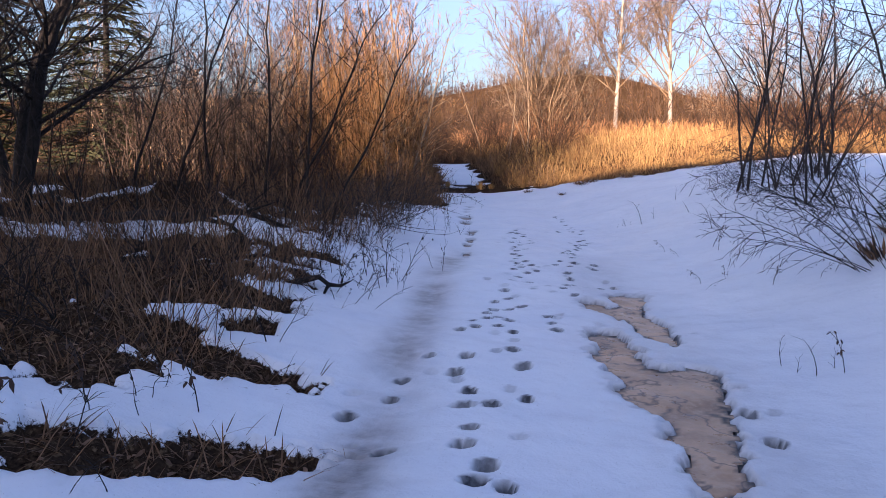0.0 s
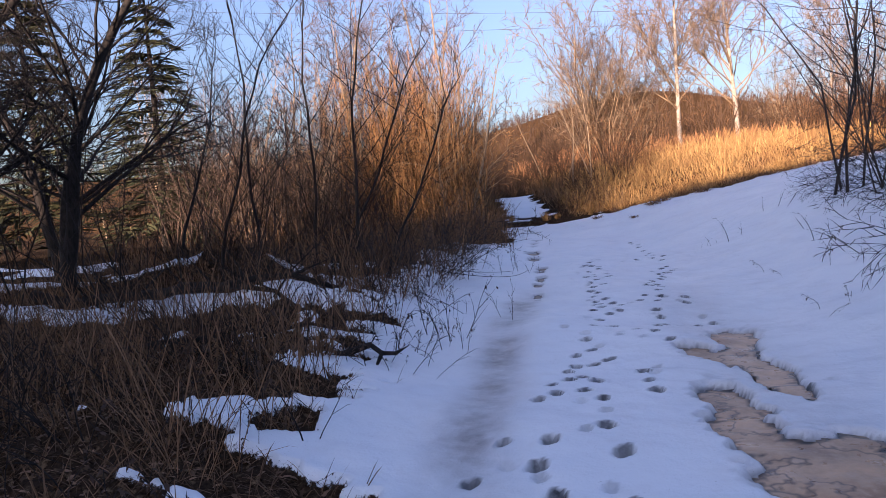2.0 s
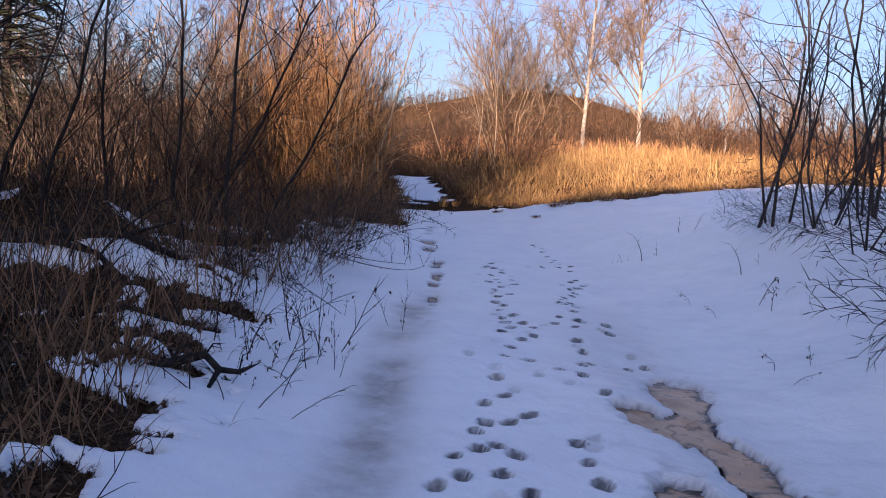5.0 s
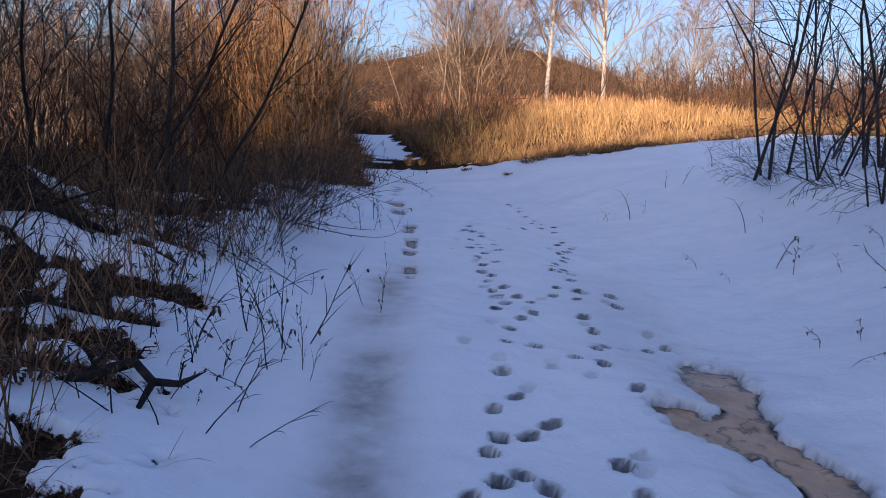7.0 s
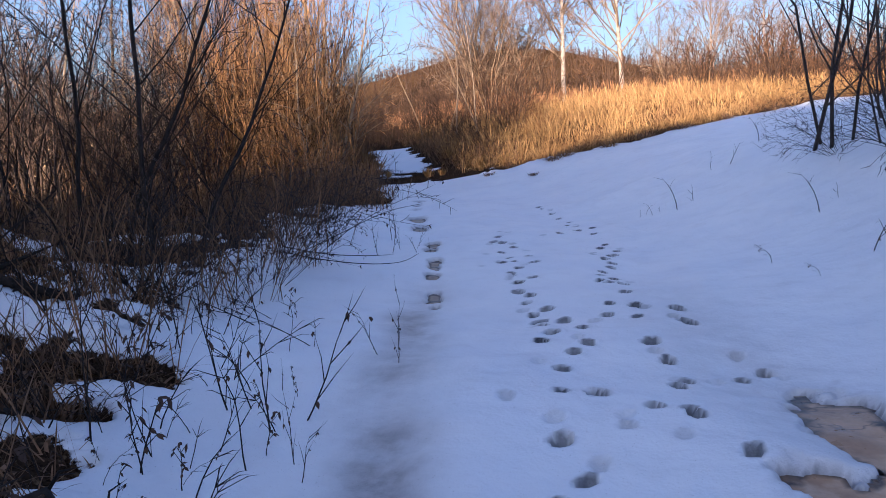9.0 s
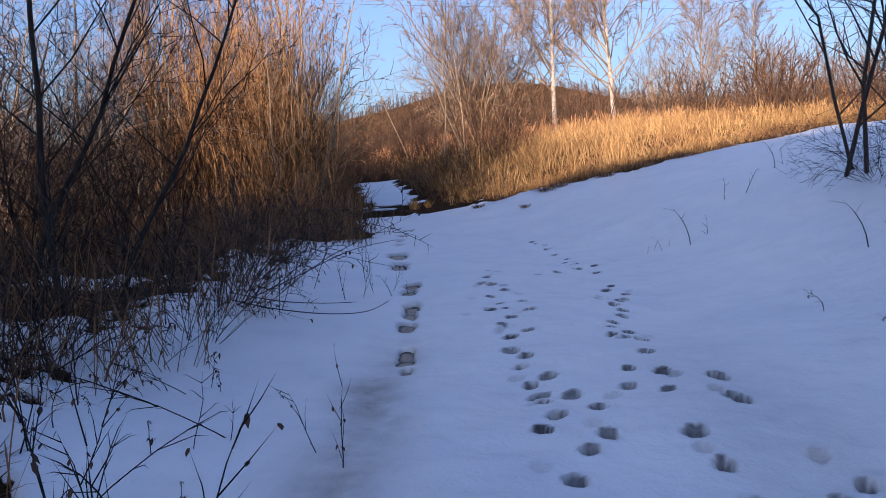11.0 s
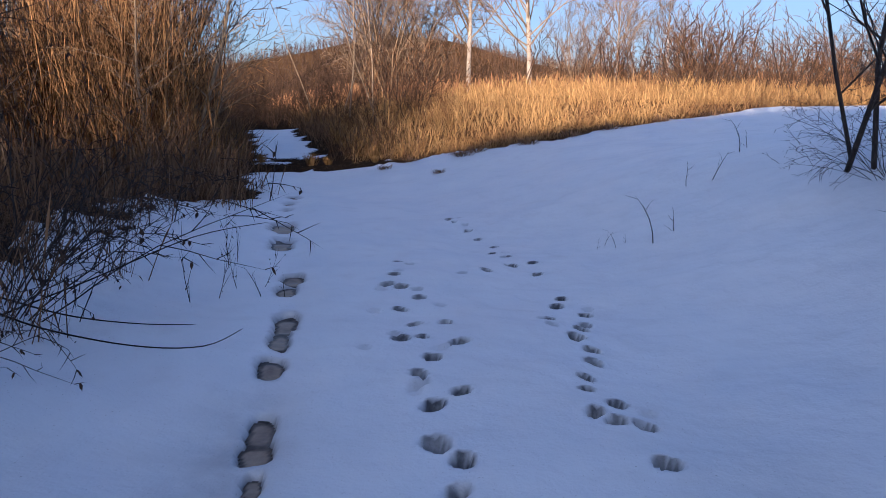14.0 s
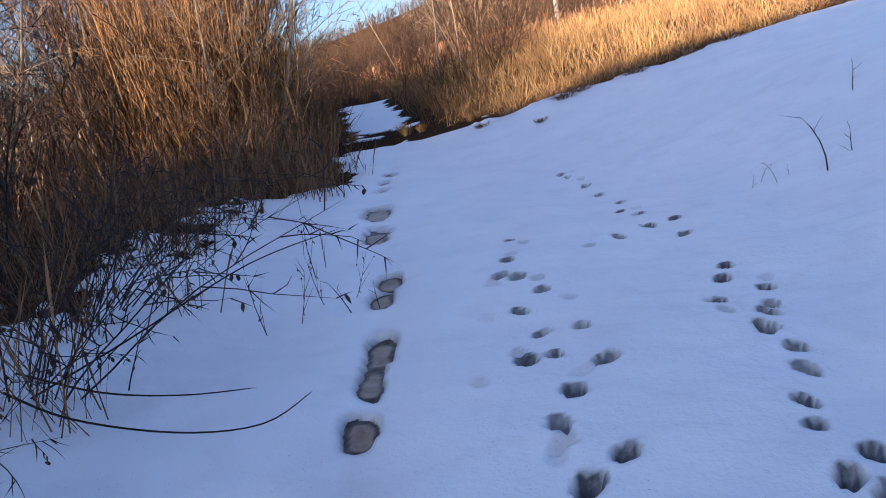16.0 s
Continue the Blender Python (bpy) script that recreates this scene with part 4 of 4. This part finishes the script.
def on_verge(x, y, r):
    off = np.abs(x - rut(y) - 0.45)
    return (off > 1.05 + 0.3 * wave(x, y, 85, 0.9)) & (off < 3.2) & (r.uniform(0, 1, len(x)) < 0.75 + 0.4 * wave(x, y, 86, 1.4))


x, y, r = field(26000, 87, -16, 3, 29.4, 47, on_verge)
blades("verge_weeds", "dead brown weeds and grass along the far track", M_WEED, x, y, r.uniform(0.15, 0.75, len(x)), r.uniform(0.008, 0.018, len(x)), 0.9, 88, 1.3, "weeds")


def in_clearing(x, y, r):
    return (snow_cover(x, y) < 0.5) & (x - rut(y) < -1.2) & (r.uniform(0, 1, len(x)) < 0.5 + 0.5 * wave(x, y, 78, 1.0)) | (x - rut(y) < -1.35) & (x - rut(y) > -4) & (y > 9.5) & (r.uniform(0, 1, len(x)) < 0.10 + 0.12 * wave(x, y, 82, 0.8))


x, y, r = field(12000, 79, -8, 0.6, 7.4, 16, in_clearing)
blades("dry_stalks", "thin dry stalks standing over brown litter", M_STRAW, x, y, r.uniform(0.2, 0.8, len(x)), r.uniform(0.004, 0.010, len(x)), 0.6, 80, 1.0, "weeds")


# ---------------------------------------------------------------- small things on the snow
def make_weed(seed, height, leaves, label, wood=None, hook=-0.03, group="weeds on the snow", name="weed_stalk"):
    r = random.Random(seed)
    root = thing(name, label, "weed", group)
    stem, leaf = Tubes(), Tubes()
    pts, q, v = [], Vector((0, 0, -0.05)), Vector((r.gauss(0, 0.3), r.gauss(0, 0.3), 1)).normalized()
    for i in range(6):
        pts.append(q.copy())
        v = (v + Vector((r.gauss(0, 0.12), r.gauss(0, 0.12), hook * (1 + i)))).normalized()
        q = q + v * height / 5
    stem.tube(pts, 0.0075 if wood else 0.0045, 0.002, 4)
    for k in range(4):
        i = r.randint(2, 4)
        a = r.uniform(0, 2 * math.pi)
        d = (v + Vector((math.cos(a), math.sin(a), 0.1)) * 0.8).normalized()
        e = pts[i] + d * height * 0.2
        stem.tube([pts[i], e, e + (d + Vector((0, 0, -0.4))) * height * 0.08], 0.003, 0.001, 3)
        pts.append(e)
    for k in range(leaves):
        base = pts[r.randint(2, len(pts) - 1)]
        a = r.uniform(0, 2 * math.pi)
        d = Vector((math.cos(a) * 0.5, math.sin(a) * 0.5, r.uniform(-1.0, 0.1))).normalized()
        leaf.blade(base, d, Vector((-math.sin(a), math.cos(a), 0.3)), r.uniform(0.03, 0.065), 0.02)
    part("stalk", stem, wood or M_DARK, root)
    if leaves:
        part("withered_leaf", leaf, M_LEAF, root, "curled dry leaves", False)["kind"] = "stuff"
    return root


weeds = [make_weed(300 + k, h, n, lab) for k, (h, n, lab) in enumerate((
    (0.42, 14, "dry weed stalk with curled leaves in the snow"), (0.6, 10, "tall dry weed stalk with curled leaves in the snow"),
    (0.3, 8, "short dry weed sprig poking through snow"), (0.75, 0, "tall bare weed stalk standing in the snow"), (0.5, 0, "thin bare weed stalk standing in the snow")))]
spots = [[] for _ in weeds]
rng = random.Random(44)
for k in range(120):
    y = rng.uniform(5.5, 13.6)
    spots[k % 5].append((float(rut(y)) - 0.85 - 1.3 * rng.random() ** 0.8, y, rng.uniform(0.6, 1.15)))
for k in range(60):
    y = rng.uniform(9.8, 12.7)
    spots[k % 5].append((float(rut(y)) - 0.5 - 1.2 * rng.random(), y, rng.uniform(0.5, 1.0)))
for k in range(60):
    y = rng.uniform(12.5, 21.5)
    spots[k % 5].append((float(rut(y)) - 1.15 - 1.2 * rng.random(), y, rng.uniform(0.5, 1.1)))
for k in range(34):
    y = rng.uniform(6.5, 15)
    spots[k % 3].append((float(rut(y)) + 2.9 + 2.4 * rng.random(), y, rng.uniform(0.4, 0.9)))
for proto, at in zip(weeds, spots):
    stand(proto, at, rng)

crooked = [make_weed(320 + k, h, n, lab, M_BROWN, hook, "crooked weeds before the thicket", "tan_weed") for k, (h, n, hook, lab) in enumerate((
    (0.9, 0, -0.05, "tall crooked tan weed stalk before the thicket"), (1.1, 0, -0.02, "tall straight tan weed stalk before the thicket"),
    (0.8, 6, -0.09, "drooping brown weed stalk with few leaves"), (0.65, 0, -0.12, "bowed brown weed stalk before the thicket")))]
spots = [[] for _ in crooked]
for k in range(170):
    y = rng.uniform(10.5, 21.5)
    spots[k % 4].append((float(rut(y)) - 1.45 - 1.5 * rng.random() ** 1.3, y, rng.uniform(0.55, 1.1)))
for k in range(110):
    y = rng.uniform(8.6, 14.6)
    spots[k % 4].append((float(rut(y)) - 1.9 - 3.4 * rng.random(), y, rng.uniform(0.4, 0.75)))
for proto, at in zip(crooked, spots):
    stand(proto, at, rng)


def make_tuft(seed, label, height, n, material, group="", spread=1.0):
    r = random.Random(seed)
    root = thing("grass_tuft", label, "grass tuft", group)
    t = Tubes()
    for k in range(n):
        a = r.uniform(0, 2 * math.pi)
        lean = r.uniform(0.1, 0.9) * spread
        d = Vector((math.cos(a) * lean, math.sin(a) * lean, 1)).normalized()
        p = Vector((math.cos(a), math.sin(a), 0)) * r.uniform(0, 0.16) + Vector((0, 0, -0.03))
        t.blade(p, d, Vector((-math.sin(a), math.cos(a), 0)), height * r.uniform(0.5, 1.1), 0.014)
    part("grass_blade", t, material, root, "", False)["kind"] = "stuff"
    return root


gold_tuft = make_tuft(5, "tuft of golden dry grass on dark mud", 0.4, 170, M_GOLD, "tufts by the mud")
stand(gold_tuft, [(-2.75, 28.6, 0.8), (-2.4, 28.75, 0.7), (-1.3, 28.6, 0.6), (-3.9, 28.6, 0.7), (-1.9, 30.2, 1.2), (-2.2, 31.4, 1.5), (-2.7, 32.6, 1.4), (-3.2, 33.8, 1.5), (-1.5, 29.6, 1.3), (-5.0, 30.6, 1.3), (-5.6, 32.2, 1.4), (-6.6, 34.6, 1.5)], rng)
brown_tuft = make_tuft(6, "flattened brown grass tuft on the snow's edge", 0.17, 120, M_STRAW, "tufts on the snow edge", 2.6)
stand(brown_tuft, [(0.72, 27.7, 1.3), (1.0, 27.9, 1.0), (2.1, 28.4, 1.2), (3.1, 28.8, 1.4), (4.0, 29.2, 1.3), (5.2, 29.3, 1.2), (6.4, 29.4, 1.3), (-0.4, 27.9, 0.9), (-0.9, 27.4, 0.7), (0.3, 26.4, 0.6),
                   (-0.9, 11.1, 1.0), (-1.0, 11.7, 1.1), (-0.6, 10.0, 0.9), (5.1, 11.5, 1.2), (5.4, 11.9, 1.1)], rng)

sprigs = make_shrub(335, "tall dry sprig with curved side shoots in snow", 0.95, 2, 0.35, M_DARK, M_DARK, kids=5, r=0.0065, name="dry_sprig", depth=1, group="tall sprigs on the snow", spread=0.55, bend=0.08, shrink=0.5, first=0.15, leaves=16)
stand(sprigs, [(0.09, 11.45, 1.0), (0.0, 11.4, 0.8), (-0.07, 10.95, 0.65), (-0.53, 11.95, 0.75), (-0.68, 10.9, 0.9), (-0.7, 12.4, 0.7), (0.38, 12.4, 0.55), (0.45, 10.85, 0.45),
               (-1.1, 10.2, 0.9), (-0.5, 9.2, 0.8), (-0.75, 16.6, 0.6), (-0.6, 17.2, 0.5), (-1.0, 17.9, 0.7)], rng)

sticks = make_shrub(330, "small bare sapling sticking out of the snow bank", 0.75, 2, 0.5, M_DARK, M_DARK, kids=3, r=0.008, name="small_sapling", depth=1, group="small saplings on the bank")
stand(sticks, [(2.9, 18.5, 0.75), (3.55, 20.0, 0.85), (2.3, 18.9, 0.4), (2.5, 18.7, 0.4), (3.85, 8.9, 0.5), (4.15, 8.8, 0.6), (4.0, 16.2, 0.9), (-0.35, 16.9, 0.6), (4.4, 21.0, 0.9)], rng)


def fallen_branch():
    r = random.Random(8)
    root = thing("fallen_branch", "dark crooked fallen branch lying on snow", "branch")
    wood, grass = Tubes(), Tubes()
    z = z_at(-0.2, 10.2)
    main = [Vector(p) for p in ((-0.75, 9.72, z + 0.03), (-0.55, 9.88, z + 0.07), (-0.36, 10.05, z + 0.12), (-0.2, 10.22, z + 0.16), (-0.05, 10.12, z + 0.11), (0.06, 10.16, z + 0.10), (0.19, 10.2, z + 0.17))]
    wood.tube(main, 0.042, 0.012, 8)
    wood.tube([main[4], Vector((-0.02, 9.95, z + 0.05)), Vector((0.03, 9.86, z + 0.0))], 0.022, 0.006, 6)
    for k in range(5):
        b = main[r.randint(2, 5)]
        d = Vector((r.gauss(0.2, 0.3), r.gauss(0.2, 0.3), r.uniform(0.1, 0.6)))
        wood.tube([b, b + d * 0.18, b + d * 0.34 + Vector((0.05, 0, -0.05))], 0.008, 0.002, 4)
    for k in range(110):
        b = main[0].lerp(main[3], r.random()) + Vector((r.gauss(0, 0.05), r.gauss(0, 0.05), 0))
        a = r.uniform(0, 6.28)
        grass.blade(b, Vector((math.cos(a), math.sin(a), r.uniform(-0.4, 0.5))).normalized(), Vector((-math.sin(a), math.cos(a), 0)), r.uniform(0.08, 0.2), 0.006)
    part("wood", wood, M_DARK, root)
    part("clinging_grass", grass, M_STRAW, root, "dry brown grass strands", False)["kind"] = "stuff"


fallen_branch()


def fallen_log(x0, y0, x1, y1, r0, seed, label):
    r = random.Random(seed)
    root = thing("fallen_log", label, "log", "fallen logs")
    bark, pts = Tubes(), []
    for i in range(9):
        t = i / 8
        x, y = x0 + (x1 - x0) * t, y0 + (y1 - y0) * t + r.gauss(0, 0.05)
        pts.append(Vector((x, y, z_at(x, y) + r0 * 1.6 + 0.05 * math.sin(t * 5))))
    bark.tube(pts, r0, r0 * 0.35, 10, False)
    for k in range(5):
        b = pts[r.randint(2, 7)]
        d = Vector((r.gauss(0, 0.6), r.gauss(0, 0.4), r.uniform(0.1, 0.7))).normalized()
        stub = Tubes()
        stub.tube([b, b + d * 0.25, b + d * r.uniform(0.4, 0.8)], r0 * 0.3, 0.004, 5)
        part("broken_branch", stub, M_DARK, root)
    part("trunk", bark, M_DARK, root)


fallen_log(-5.6, 11.5, -1.6, 12.3, 0.075, 1, "dark fallen log among snow and brambles")
fallen_log(-4.8, 12.6, -1.3, 11.6, 0.05, 2, "thin dark fallen trunk lying across brambles")
fallen_log(-2.6, 9.6, -0.7, 11.1, 0.035, 3, "thin dark fallen limb on brown litter")


def long_cane(points, r, label):
    root = thing("willow_cane", label, "branch", "low canes over the snow")
    c = Tubes()
    ctrl = [Vector(p) for p in points]
    fine = []
    for i in range(len(ctrl) - 1):
        a, b, d, e = ctrl[max(i - 1, 0)], ctrl[i], ctrl[i + 1], ctrl[min(i + 2, len(ctrl) - 1)]
        for t in (0, 0.2, 0.4, 0.6, 0.8):
            fine.append(0.5 * (2 * b + (d - a) * t + (2 * a - 5 * b + 4 * d - e) * t * t + (3 * b - a - 3 * d + e) * t ** 3))
    c.tube(fine + [ctrl[-1]], r, r * 0.3, 5)
    part("cane", c, M_DARK, root)


label = "long thin willow cane bowed low over snow"
long_cane([(-1.45, 15.25, 0.25), (-1.0, 15.05, 0.2), (-0.5, 14.95, 0.16), (-0.15, 14.95, 0.17), (0.02, 15.05, 0.24)], 0.006, label)
long_cane([(-1.5, 15.4, 0.28), (-1.0, 15.25, 0.22), (-0.6, 15.2, 0.2), (-0.28, 15.22, 0.2)], 0.006, label)
long_cane([(-1.6, 15.3, 0.1), (-1.0, 15.5, 0.35), (-0.55, 15.9, 0.55), (-0.2, 16.3, 0.6)], 0.006, label)


def power_line(z0, dz, label):
    t = Tubes()
    pts = [Vector((x, 90, z0 + dz * (x + 14) + 0.00035 * (x + 14) ** 2)) for x in range(-110, 50, 10)]
    t.tube(pts, 0.022, 0.022, 5, False)
    tagged(new("power_line", t.mesh("power_line", M_WIRE)), label, "cable", kind="structure")


power_line(20.5, -0.137, "thin power cable crossing the sky")
power_line(18.8, -0.112, "thin power cable crossing the sky")
